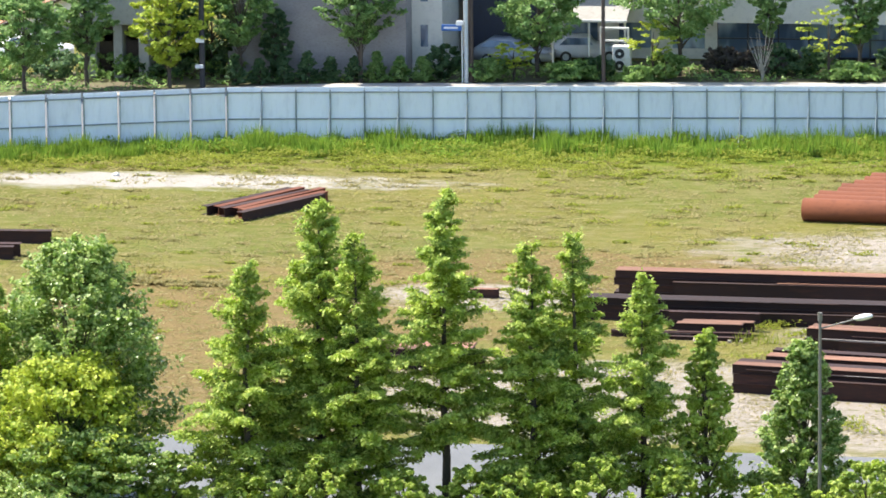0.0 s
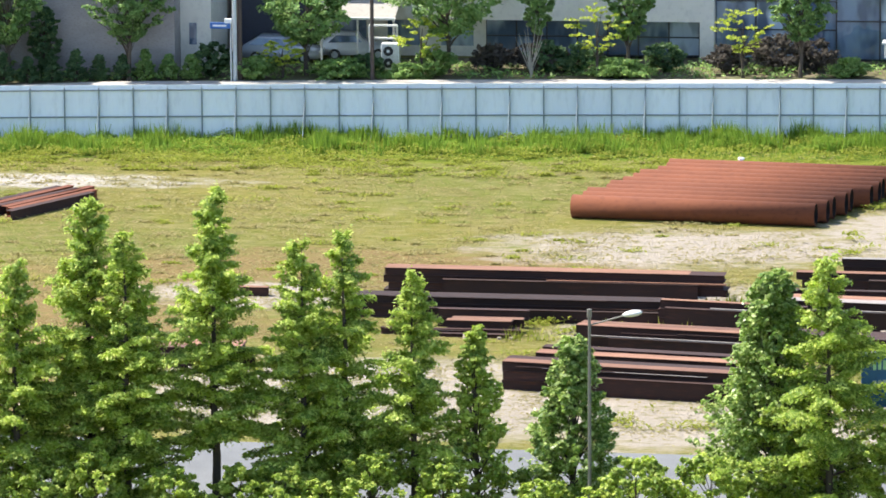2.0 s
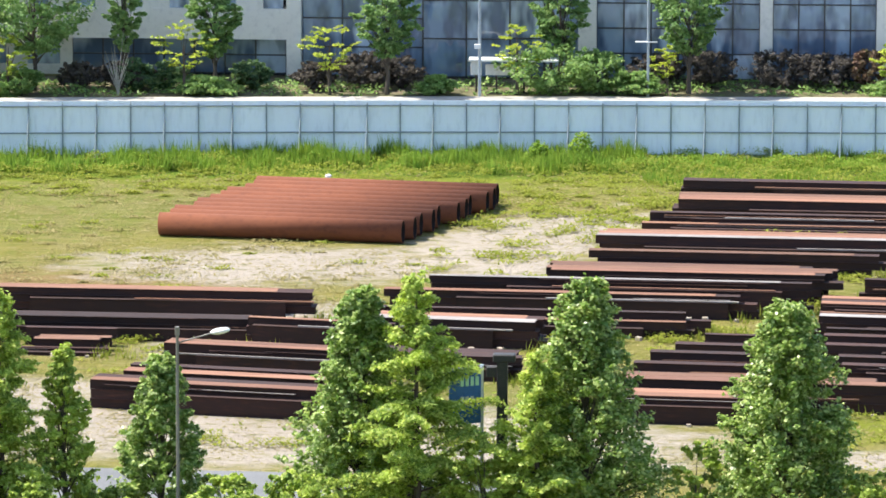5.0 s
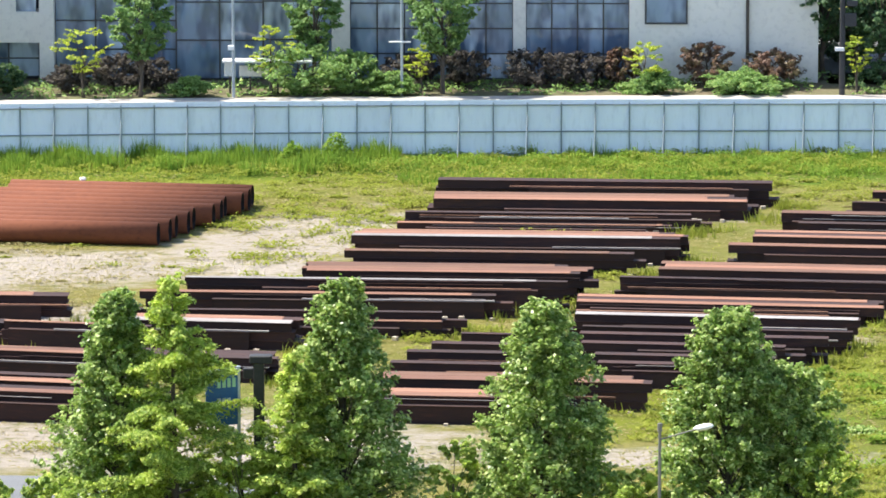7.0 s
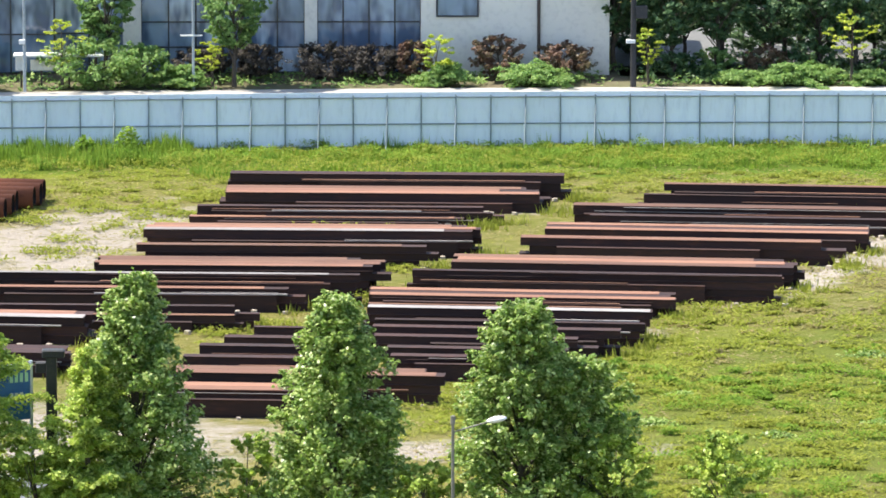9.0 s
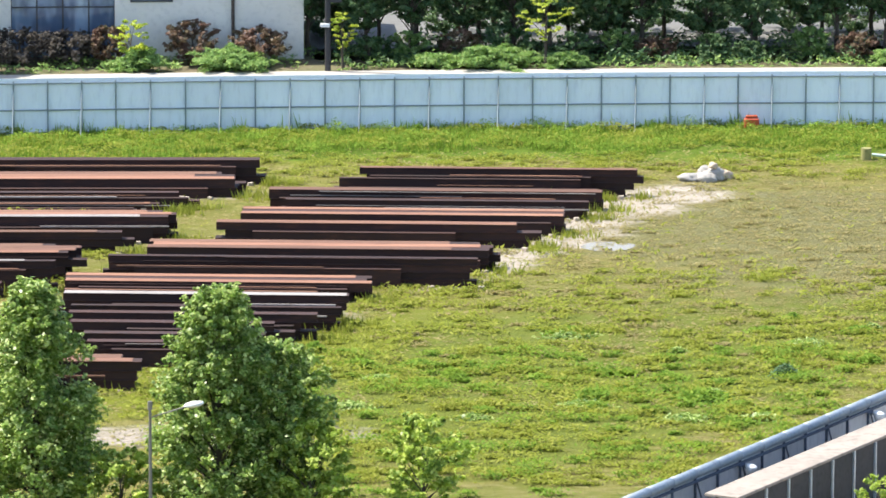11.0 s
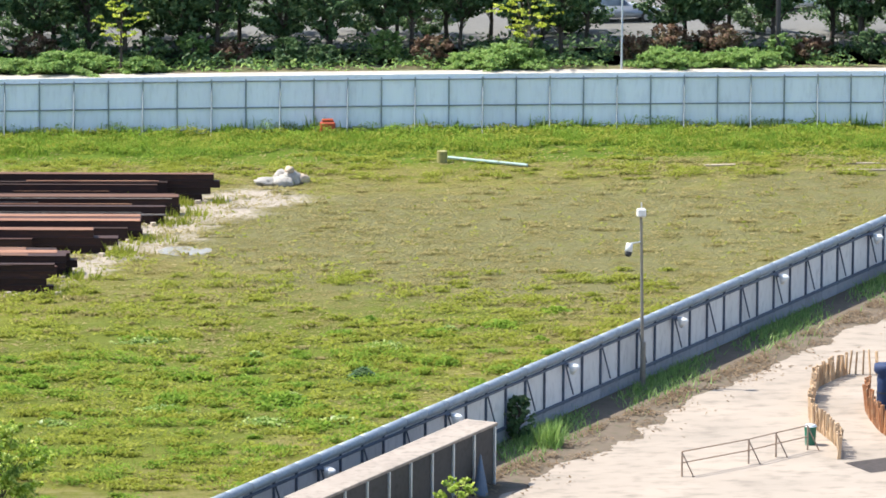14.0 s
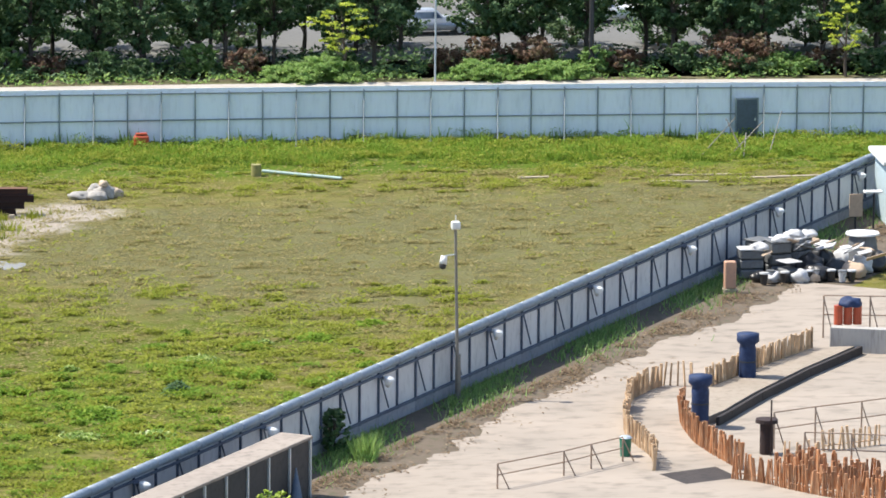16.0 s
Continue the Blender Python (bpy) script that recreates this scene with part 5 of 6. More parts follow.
# ---------------------------------------------------------------- loose things in the field
pile = thing("beam_pile", (-59.4, 295.0, 0), "low fan of rusty steel beams lying in the grass", "steel beams", "", "", 60)
for k, (dx, dy, turn, ln, mt) in enumerate(((0, 0, 0, 6.4, M_BEAM), (0.25, -0.52, 1.5, 6.6, M_RUST), (0.1, -1.02, -1, 6.4, M_BEAM), (0.5, -1.55, 2, 6.8, M_RUST), (0.3, -2.05, 0, 6.3, M_RUST), (-0.3, -2.5, 1, 6.3, M_BEAM))):
    me = h_beam(ln, 0.42, 0.45)
    me.materials.append(mt)
    ob = part("beam", me, mt, pile)
    ob.matrix_basis = pose(dx, dy, 0.0, 0, 0, turn)
scrap = thing("beam_pile", (-70.5, 282.5, 0), "short rusty beams lying at the edge of the grass", "steel beams", "", "", 3)
for dx, dy, ln in ((0, 0, 4.5), (0.4, 4.2, 5.2), (0.3, 0.8, 4.4)):
    me = h_beam(ln, 0.5, 0.6)
    me.materials.append(M_BEAM)
    part("beam", me, M_BEAM, scrap).matrix_basis = pose(dx, dy, 0)

M_RED = surface("orange_red_plastic", (0.42, 0.07, 0.025), (0.36, 0.06, 0.025), (0.28, 0.06, 0.03), 1, 6, 0.5)
rb = thing("water_barrier", (36.4, fence_y(36.4) - 0.9, 0), "orange plastic barrier standing before the fence", "barrier")
part("body", box((-0.38, -0.25, 0.1), (0.38, 0.25, 0.72), 0.06), M_RED, rb)
for s in (-0.3, 0.3):
    part("foot", box((s - 0.12, -0.28, 0), (s + 0.12, 0.28, 0.12), 0.02), M_RED, rb)
part("lid", box((-0.3, -0.15, 0.75), (0.3, 0.15, 0.86), 0.03), M_RED, rb)

M_SACK = surface("grey_white_sacking", (0.40, 0.37, 0.33), (0.29, 0.28, 0.26), (0.18, 0.17, 0.16), 1.2, 6, 0.9)


M_TANSACK = surface("tan_sacking", (0.50, 0.40, 0.30), (0.42, 0.33, 0.25), (0.30, 0.24, 0.19), 1.2, 6, 0.9)


def lump(r, squash, seed):
    """A slumped sack: a rounded lump with folds, flat where it lies."""
    bm = bmesh.new()
    bmesh.ops.create_icosphere(bm, subdivisions=3, radius=r)
    for v in bm.verts:
        d = noise.noise(v.co * (1.6 / r) + Vector((seed, 0, 0))) * 0.35 + noise.noise(v.co * (4 / r) + Vector((0, seed, 0))) * 0.12
        v.co *= 1 + d
        v.co.z = max(v.co.z * squash, -r * squash * 0.55)
    bmesh.ops.translate(bm, verts=bm.verts, vec=(0, 0, r * squash * 0.55))
    return bm


for k, (x, y, r, q, mt) in enumerate(((31.8, 305.8, 0.6, 0.4, M_SACK), (33.0, 306.0, 0.55, 0.75, M_SACK), (32.5, 305.5, 0.55, 0.5, M_SACK), (33.5, 306.1, 0.42, 0.7, M_TANSACK), (32.6, 306.3, 0.45, 0.9, M_SACK))):
    tagged(smooth(part("rubble_sack", lump(r, q, k * 3.1), mt)), "slumped grey-white sack of rubble on bare ground", "sack", "rubble sacks").matrix_world = pose(x, y, 0.0, 0, 0, k * 40)
tagged(smooth(part("rubble_sack", lump(0.24, 0.8, 9.0), M_TANSACK)), "small tan sack on a heap of grey sacks", "sack", "rubble sacks").matrix_world = pose(32.9, 305.75, 0.62)
tagged(part("barrel", tube((41.2, 311.3, 0), (41.2, 311.3, 0.6), 0.26, None, 16), surface("yellow_drum", (0.28, 0.26, 0.09), (0.24, 0.22, 0.08), (0.16, 0.15, 0.06), 1, 6, 0.7)), "faded yellow drum standing in tall grass", "drum")
tagged(part("plastic_pipe", tube((41.6, 311.9, 0.16), (45.3, 309.6, 0.1), 0.08, None, 10), surface("mint_pipe", (0.34, 0.46, 0.42), (0.30, 0.40, 0.37), (0.36, 0.42, 0.38), 1, 6, 0.6)), "long pale green plastic pipe lying in the grass", "pipe")
for k, (x, y, ln, turn, tilt) in enumerate(((66.2, 314.6, 2.6, 20, 40), (67.0, 315.0, 2.2, 120, 50), (66.8, 314.0, 2.0, 75, 30), (68.3, 314.8, 2.8, 60, 45), (64.8, 314.9, 3.0, 35, 35))):
    tagged(part("scaffold_tube", tube((0, 0, 0.04), (ln * math.cos(radians(tilt)), 0, ln * math.sin(radians(tilt))), 0.028), M_POLE), "loose galvanised tube leaning in tall grass", "tube", "scaffold tubes").matrix_world = pose(x, y, 0, 0, 0, turn)
for k, (x, y, ln, turn) in enumerate(((63.5, 309.0, 4.2, -3), (67.5, 308.0, 4.5, 4), (62.0, 307.2, 3.0, -6), (55.0, 309.2, 1.6, 3))):
    tagged(part("plank", box((-ln / 2, -0.12, 0.0), (ln / 2, 0.12, 0.07), 0.01), surface("weathered_board", (0.42, 0.36, 0.27), (0.36, 0.30, 0.22), (0.25, 0.2, 0.15), 1, 6, 0.9)), "weathered board lying in dry grass", "board", "boards").matrix_world = pose(x, y, 0.0, 0, 0, turn)


# ---------------------------------------------------------------- the site shelter below the wall
M_SLAB = surface("shelter_slab", (0.34, 0.29, 0.245), (0.27, 0.23, 0.195), (0.17, 0.145, 0.125), 0.5, 3, 0.9)
hut = thing("concrete_box", (32.75, 238.9, 0), "weathered box structure with a flat concrete top", "box structure", "", "", WALL_TURN)
part("top", box((-15.5, -1.25, 2.3), (0.0, 0.15, 2.42), 0.02), M_SLAB, hut)
# the side is open; this near-black sheet stands for the shadow inside
part("shade_panel", box((-15.4, -1.2, 0), (-0.1, -1.12, 2.3)), surface("open_side_shade", (0.04, 0.04, 0.04), (0.055, 0.05, 0.048), (0.03, 0.028, 0.026), 0.6, 4, 0.8), hut)
part("end_panel", box((-0.1, -1.2, 0), (-0.02, 0.1, 2.3)), M_SLAB, hut)
for k in range(9):
    part("post", box((-0.3 - k * 1.85, -1.28, 0), (-0.2 - k * 1.85, -1.2, 2.3)), M_GALV, hut)
bm = bmesh.new()
bmesh.ops.create_cone(bm, cap_ends=True, segments=14, radius1=0.36, radius2=0.03, depth=1.6, matrix=pose(0, 0, 0.25))
for v in bm.verts:
    v.co.x *= 1 + 0.25 * math.sin(v.co.z * 5)
tp = tagged(part("tarpaulin", bm, surface("faded_tarpaulin", (0.075, 0.12, 0.19), (0.10, 0.145, 0.21), (0.16, 0.18, 0.21), 1.5, 8, 0.7)), "folded faded blue tarpaulin leaning at the box end", "tarpaulin")
tp.matrix_world = pose(32.85, 236.2, 0.55)

# dead grass and crumbs of soil straggle over the edge of the concrete
M_DEAD = leafy("dead_grass", (0.26, 0.19, 0.125), (0.20, 0.145, 0.095), (0.36, 0.28, 0.19), 0.9)
k = RNG.uniform(0, 1, (16000, 1))
f = k * np.array([(WALL_B - WALL_A)[:]]) + np.array([WALL_A[:]]) + (2.2 + np.abs(RNG.normal(size=(16000, 1))) * 1.1) * np.array([[0.836, -0.549, 0]])
f = clumped(f, 1.3, 0.0)
f[:, 2] = 0.07 + RNG.uniform(0, 0.05, len(f))
stuff("dead_grass", leaf_mesh("dead_grass", f, 0.07, 3.0, None, 3.2), M_DEAD, "dead grass and crumbs of soil along the yard edge", "litter")


# ---------------------------------------------------------------- the unfinished structure in the yard
M_STAKE = surface("stake_wood", (0.52, 0.36, 0.22), (0.38, 0.25, 0.145), (0.60, 0.47, 0.33), 1.5, 8, 0.85, 0, 0.2, (1, 1, 0.4), 0.6)
M_RUSTBAR = surface("rusty_bar", (0.42, 0.18, 0.075), (0.33, 0.165, 0.085), (0.50, 0.34, 0.21), 1.5, 8, 0.85, 0, 0.2, (1, 1, 0.4), 0.6)
M_BLUEWRAP = surface("blue_wrap", (0.010, 0.030, 0.095), (0.008, 0.022, 0.07), (0.03, 0.055, 0.14), 1.2, 6, 0.75, 0, 0.4)


def along(path, step):
    """Points at even steps along a smoothed path."""
    p = [Vector(q) for q in path]
    out = []
    for i in range(len(p) - 1):
        a, b, c, d = p[max(i - 1, 0)], p[i], p[i + 1], p[min(i + 2, len(p) - 1)]
        n = max(2, int((c - b).length / 0.05))
        for k in range(n):
            t = k / n
            out.append(0.5 * ((2 * b) + (c - a) * t + (2 * a - 5 * b + 4 * c - d) * t * t + (3 * b - a - 3 * c + d) * t ** 3))
    res, gone = [out[0]], 0.0
    for u, v in zip(out, out[1:]):
        gone += (v - u).length
        if gone >= step:
            res.append(v)
            gone = 0.0
    return res


def stake_row(path, z, height, material, label, step=0.105, rail=True):
    """Upright stakes in a curved row, uneven in height and lean, tied by a strip."""
    pts = along(path, step)
    o = pts[0]
    t = thing("stake_fence", (o.x, o.y, z), label, "stake fence", "stake fences")
    r = random.Random(len(pts))
    for q in pts:
        h = height * r.uniform(0.86, 1.1)
        w = r.uniform(0.04, 0.075)
        b = box((-w, -0.03, 0), (w, 0.03, h), 0.01)
        ob = part("stake", b, material, t)
        ob.matrix_basis = pose(q.x - o.x, q.y - o.y, 0, r.uniform(-6, 6), r.uniform(-7, 7), r.uniform(0, 180))
    if rail:
        bm = bmesh.new()
        for a, b in zip(pts, pts[1:]):
            add_tube(bm, (a.x - o.x, a.y - o.y, height * 0.25), (b.x - o.x, b.y - o.y, height * 0.25), 0.03, None, 5)
        part("strip", bm, material, t)


STK = "curved row of weathered upright wooden stakes on concrete"
stake_row([(51.3, 257.2, 0), (49.6, 254.6, 0), (48.6, 250.6, 0), (48.0, 247.5, 0), (48.2, 243.2, 0), (47.8, 240.8, 0)], 0.06, 0.95, M_STAKE, STK)
stake_row([(52.6, 257.0, 0), (51.3, 257.3, 0)], 0.06, 1.0, M_STAKE, "short row of pale upright rods on concrete", 0.26, False)
stake_row([(51.2, 251.8, 0), (50.7, 249.7, 0), (50.5, 246.5, 0), (50.7, 244.0, 0), (51.3, 240.4, 0)], 0.06, 1.1, M_RUSTBAR, "curved row of rust-coloured upright stakes on concrete", 0.115)
stake_row([(52.9, 255.2, 0), (55.9, 259.0, 0), (59.1, 262.9, 0)], 0.3, 0.95, M_STAKE, STK)
stake_row([(50.6, 239.0, 0), (51.6, 238.2, 0), (53.1, 236.0, 0), (56.1, 232.8, 0)], 0.06, 1.0, M_RUSTBAR, "dense row of rust-coloured upright bars on concrete", 0.1)
for off in (0.45, 0.95, 1.5):
    stake_row([(51.9 + off, 239.0 + off * 0.5, 0), (53.4 + off, 236.9 + off * 0.5, 0), (56.4 + off, 233.6 + off * 0.5, 0)], 0.06, 0.9 + 0.15 * off, M_RUSTBAR, "dense row of rust-coloured upright bars on concrete", 0.14, False)
stake_row([(55.3, 243.6, 0), (58.0, 244.6, 0)], 0.06, 0.9, M_STAKE, STK, 0.22)
stake_row([(53.4, 242.4, 0), (54.8, 241.8, 0)], 0.06, 0.8, M_STAKE, STK, 0.22)

M_SLABC = surface("slab_concrete", (0.32, 0.27, 0.215), (0.28, 0.235, 0.185), (0.20, 0.165, 0.13), 0.4, 3, 0.9)
M_EDGE = surface("dark_edge", (0.035, 0.028, 0.026), (0.05, 0.04, 0.036), (0.025, 0.022, 0.02), 0.8, 5, 0.85)
slab = [(52.6, 254.6), (55.6, 258.6), (58.9, 262.9), (61.0, 263.0), (57.7, 258.5), (54.6, 253.8), (52.6, 250.4), (51.7, 249.2)]
sheet("raised_slab", slab, 0.06, M_SLABC, "raised concrete slab with a dark steel edge", "slab", "structure", 0.34)
edge = thing("slab_edge", (52.0, 249.0, 0), "dark steel edging along a raised concrete slab", "edging")
pts = [(52.0, 249.0), (52.8, 250.3), (54.8, 253.7), (57.9, 258.4), (61.2, 262.9)]
for (ax, ay), (bx, by) in zip(pts, pts[1:]):
    d = Vector((bx - ax, by - ay, 0))
    ob = part("edge_beam", box((0, -0.14, 0), (d.length, 0.02, 0.36), 0.02), M_EDGE, edge)
    ob.matrix_basis = pose(ax - 52.0, ay - 249.0, 0.06, 0, 0, math.degrees(math.atan2(d.y, d.x)))


def wrapped_column(x, y, h, label):
    """A round column in blue sheeting, with folds and a wider tied top."""
    t = thing("wrapped_column", (x, y, 0.05), label, "column", "wrapped columns")
    bm = bmesh.new()
    rings = 14
    prev = None
    for i in range(rings + 1):
        z = h * i / rings
        ring = []
        for k in range(20):
            a = 2 * math.pi * k / 20
            r = 0.36 + (0.12 if i >= rings - 2 else 0.0) - (0.04 if i == rings - 3 else 0) + 0.03 * noise.noise(Vector((math.cos(a) * 2, math.sin(a) * 2, z * 2.2 + x)))
            ring.append(bm.verts.new((r * math.cos(a), r * math.sin(a), z)))
        if prev:
            for k in range(20):
                bm.faces.new((prev[k], prev[(k + 1) % 20], ring[(k + 1) % 20], ring[k]))
        prev = ring
    bm.faces.new(prev)
    smooth(part("sheeting", bm, M_BLUEWRAP, t))
    part("tie", tube((0, 0, h * 0.45), (0, 0, h * 0.45 + 0.06), 0.375, None, 20), M_DARK, t)


wrapped_column(51.3, 248.9, 2.15, "round column wrapped in dark blue sheeting")
wrapped_column(55.0, 257.1, 2.2, "round column wrapped in dark blue sheeting")
M_STUB = surface("dark_rusted_steel", (0.03, 0.016, 0.014), (0.02, 0.012, 0.012), (0.06, 0.028, 0.02), 1.5, 8, 0.8)
bol = thing("bollard", (52.9, 243.4, 0.05), "dark steel column stub with a wide cap", "column stub")
part("shaft", tube((0, 0, 0), (0, 0, 1.3), 0.27, None, 14), M_STUB, bol)
part("rod", tube((0.1, -0.4, 0), (0.1, -0.4, 2.3), 0.035), M_STUB, bol)
part("cap", tube((0, 0, 1.3), (0, 0, 1.45), 0.46, 0.44, 14), M_STUB, bol)


M_RAILS = surface("rusty_tube", (0.36, 0.26, 0.19), (0.29, 0.215, 0.165), (0.40, 0.35, 0.30), 2, 9, 0.7, 0.2, 0.1)


def guard_rail(path, z, h, label, bars=2):
    o = path[0]
    t = thing("guard_rail", (o[0], o[1], z), label, "guard rail", "guard rails")
    for a in path:
        part("post", tube((a[0] - o[0], a[1] - o[1], 0), (a[0] - o[0], a[1] - o[1], h), 0.04, None, 6), M_RAILS, t)
        part("brace", tube((a[0] - o[0] + 0.45, a[1] - o[1] - 0.1, 0), (a[0] - o[0], a[1] - o[1], h * 0.95), 0.028, None, 6), M_RAILS, t)
    for a, b in zip(path, path[1:]):
        for k in range(bars):
            zz = h * (1 - 0.45 * k)
            part("rail", tube((a[0] - o[0], a[1] - o[1], zz), (b[0] - o[0], b[1] - o[1], zz), 0.028, None, 6), M_RAILS, t)


guard_rail([(41.1, 238.4), (44.1, 240.4), (45.4, 241.5), (46.9, 242.7)], 0.06, 1.0, "tubular guard rail on the concrete yard")
guard_rail([(53.4, 244.3), (55.3, 245.2), (57.4, 246.0), (60.0, 247.2)], 0.06, 1.5, "tall tubular guard rail on the concrete yard", 2)
guard_rail([(53.8, 240.4), (55.6, 239.9), (57.4, 239.3)], 0.06, 1.5, "tall tubular guard rail on the concrete yard", 2)
guard_rail([(60.4, 266.6), (62.4, 266.2), (65.0, 265.8)], 0.06, 1.9, "tubular guard rail behind a concrete wall", 2)
gb = thing("green_bin", (47.2, 243.7, 0.06), "small dark green plastic bin", "bin")
part("body", tube((0, 0, 0), (0, 0, 0.75), 0.2, 0.25, 14), surface("green_plastic", (0.01, 0.16, 0.10), (0.01, 0.13, 0.08), (0.02, 0.09, 0.06), 1, 6, 0.5), gb)
part("lid", tube((0, 0, 0.75), (0, 0, 0.82), 0.27, 0.2, 14), M_GALV, gb)
cw = thing("concrete_wall", (60.0, 263.5, 0), "low cast concrete wall with vertical stains", "wall", "", "", -20)
part("wall", box((0, 0, 0), (9, 0.5, 1.15), 0.02), surface("stained_concrete", (0.36, 0.34, 0.32), (0.42, 0.40, 0.37), (0.22, 0.21, 0.20), 0.6, 5, 0.9, 0, 0.2, (1.5, 1.5, 0.2)), cw)
ob_ = thing("cable_drum", (60.5, 264.0, 1.15), "stack of orange drums under a blue sheet", "drums")
for k in range(3):
    part("drum", tube((k * 0.42, 0.1, 0), (k * 0.42, 0.1, 0.85), 0.2, None, 12), M_RED, ob_)
smooth(part("sheet", lump(0.5, 0.5, 4.4), M_BLUEWRAP, ob_)).matrix_basis = pose(0.5, 0.1, 0.8)
# no hole is cut: the pit's shade is a flat near-black sheet
sheet("floor_pit_shade", [(47.9, 240.2), (50.4, 241.3), (50.9, 239.2), (48.6, 238.3)], 0.066, M_EDGE, "flat dark sheet standing for a shaded pit in the concrete floor", "opening")

# heap of discarded things by the wall
M_TANK = surface("grey_plastic", (0.16, 0.17, 0.18), (0.11, 0.115, 0.12), (0.08, 0.08, 0.08), 1, 6, 0.6)
M_BLACKBAG = surface("black_sheet", (0.02, 0.02, 0.022), (0.03, 0.03, 0.032), (0.05, 0.05, 0.05), 1.5, 8, 0.35)
M_WHITEBAG = surface("white_sheet", (0.55, 0.55, 0.55), (0.44, 0.44, 0.44), (0.30, 0.30, 0.30), 1.5, 8, 0.6)
M_TAN = surface("tan_sack", (0.50, 0.38, 0.27), (0.44, 0.33, 0.24), (0.34, 0.26, 0.19), 1.5, 8, 0.9)
for k, (x, y, w, h) in enumerate(((60.2, 281.2, 1.1, 1.35), (61.6, 281.6, 1.0, 1.6), (61.8, 280.2, 0.8, 0.9), (60.9, 282.6, 1.0, 1.5), (62.6, 282.0, 1.2, 1.7))):
    t = thing("plastic_crate", (x, y, 0.06), "stacked grey plastic crate in a heap of discarded things", "crate", "crates", "", 12 * k)
    for j in range(max(1, int(h / 0.45))):
        part("tray", box((-w / 2, -0.45, j * h / 3), (w / 2, 0.45, (j + 0.9) * h / 3), 0.05), M_TANK, t)
    part("lid", box((-w / 2 - 0.04, -0.49, h * 0.97), (w / 2 + 0.04, 0.49, h * 1.02), 0.02), M_WHITEBAG if k % 2 == 0 else M_TANK, t)
heap = [(61.0, 279.9, 0.4, 0.8, M_WHITEBAG), (62.2, 279.6, 0.42, 0.9, M_WHITEBAG), (60.4, 280.2, 0.35, 0.8, M_BLACKBAG), (63.2, 280.3, 0.6, 0.8, M_BLACKBAG), (63.0, 281.4, 0.7, 0.9, M_BLACKBAG), (64.3, 281.2, 0.55, 0.9, M_BLACKBAG),
        (65.0, 280.8, 0.6, 0.7, M_TAN), (65.6, 281.8, 0.55, 0.9, M_WHITEBAG), (66.4, 282.2, 0.6, 0.9, M_BLACKBAG), (64.0, 283.0, 0.55, 1.1, M_BLACKBAG), (62.6, 283.4, 0.6, 1.1, M_BLACKBAG), (62.9, 279.8, 0.32, 0.8, M_TAN), (65.2, 283.6, 0.55, 1.1, M_WHITEBAG), (61.6, 282.9, 0.6, 1.6, M_WHITEBAG)]
for k, (x, y, r, q, mt) in enumerate(heap):
    tagged(smooth(part("rubbish_sack", lump(r, q, 20 + k * 1.7), mt)), {"white_sheet": "crumpled white plastic sack in a rubbish heap", "black_sheet": "crumpled black plastic sack in a rubbish heap", "tan_sack": "tan sack in a rubbish heap"}.get(mt.name, "grey sack in a rubbish heap"), "sack", "rubbish heap").matrix_world = pose(x, y, 0.06, 0, 0, 50 * k)
for k, (x, y, z) in enumerate(((61.7, 281.4, 1.65), (63.1, 282.2, 1.7), (64.1, 283.0, 1.0), (62.4, 281.9, 1.75), (60.6, 281.0, 1.35))):
    tagged(smooth(part("rubbish_sack", lump(0.45, 0.5, 50 + k * 2.3), M_WHITEBAG)), "crumpled white sheet lying on top of a rubbish heap", "sack", "rubbish heap").matrix_world = pose(x, y, z, 0, 0, 70 * k)
r_heap = random.Random(8)
M_BOARDS = [M_WHITEBAG, M_WHITE, M_TANK, M_WHITEBAG, M_TAN]
for k in range(26):
    x, y = r_heap.uniform(60.2, 66.2), r_heap.uniform(280.4, 283.6)
    w, d = r_heap.uniform(0.35, 1.1), r_heap.uniform(0.25, 0.6)
    ob = part("sheet_scrap", box((-w / 2, -d / 2, 0), (w / 2, d / 2, 0.05), 0.01), r_heap.choice(M_BOARDS))
    tagged(ob, "broken pale board lying on a rubbish heap", "board", "rubbish heap").matrix_world = pose(x, y, 0.9 + 0.9 * math.sin((x - 60) / 6.4 * 3.1) * r_heap.uniform(0.5, 1.0), r_heap.uniform(-35, 35), r_heap.uniform(-30, 30), r_heap.uniform(0, 180))
for k in range(9):
    x, y = 60.3 + 0.55 * k + r_heap.uniform(-0.2, 0.2), 279.7 + r_heap.uniform(-0.4, 0.3)
    bk = thing("bucket", (x, y, 0.06), "small white plastic bucket at the foot of a rubbish heap" if k % 2 else "small black plastic bucket at the foot of a rubbish heap", "bucket", "buckets", "", 40 * k)
    part("body", tube((0, 0, 0), (0, 0, 0.5), 0.15, 0.21, 12), M_WHITEBAG if k % 2 else M_BLACKBAG, bk)
    part("rim", tube((0, 0, 0.48), (0, 0, 0.54), 0.23, 0.22, 12), M_TANK if k % 2 else M_WHITEBAG, bk)
table = thing("dark_tank", (66.0, 283.4, 0.05), "tapering dark grey tank with a pale lid", "tank")
part("body", tube((0, 0, 0), (0, 0, 1.5), 0.85, 0.6, 20), M_TANK, table)
part("lid", tube((0, 0, 1.5), (0, 0, 1.58), 0.8, 0.78, 20), M_WHITE, table)
op = thing("marker_post", (58.5, 277.6, 0), "faded orange concrete marker post", "post")
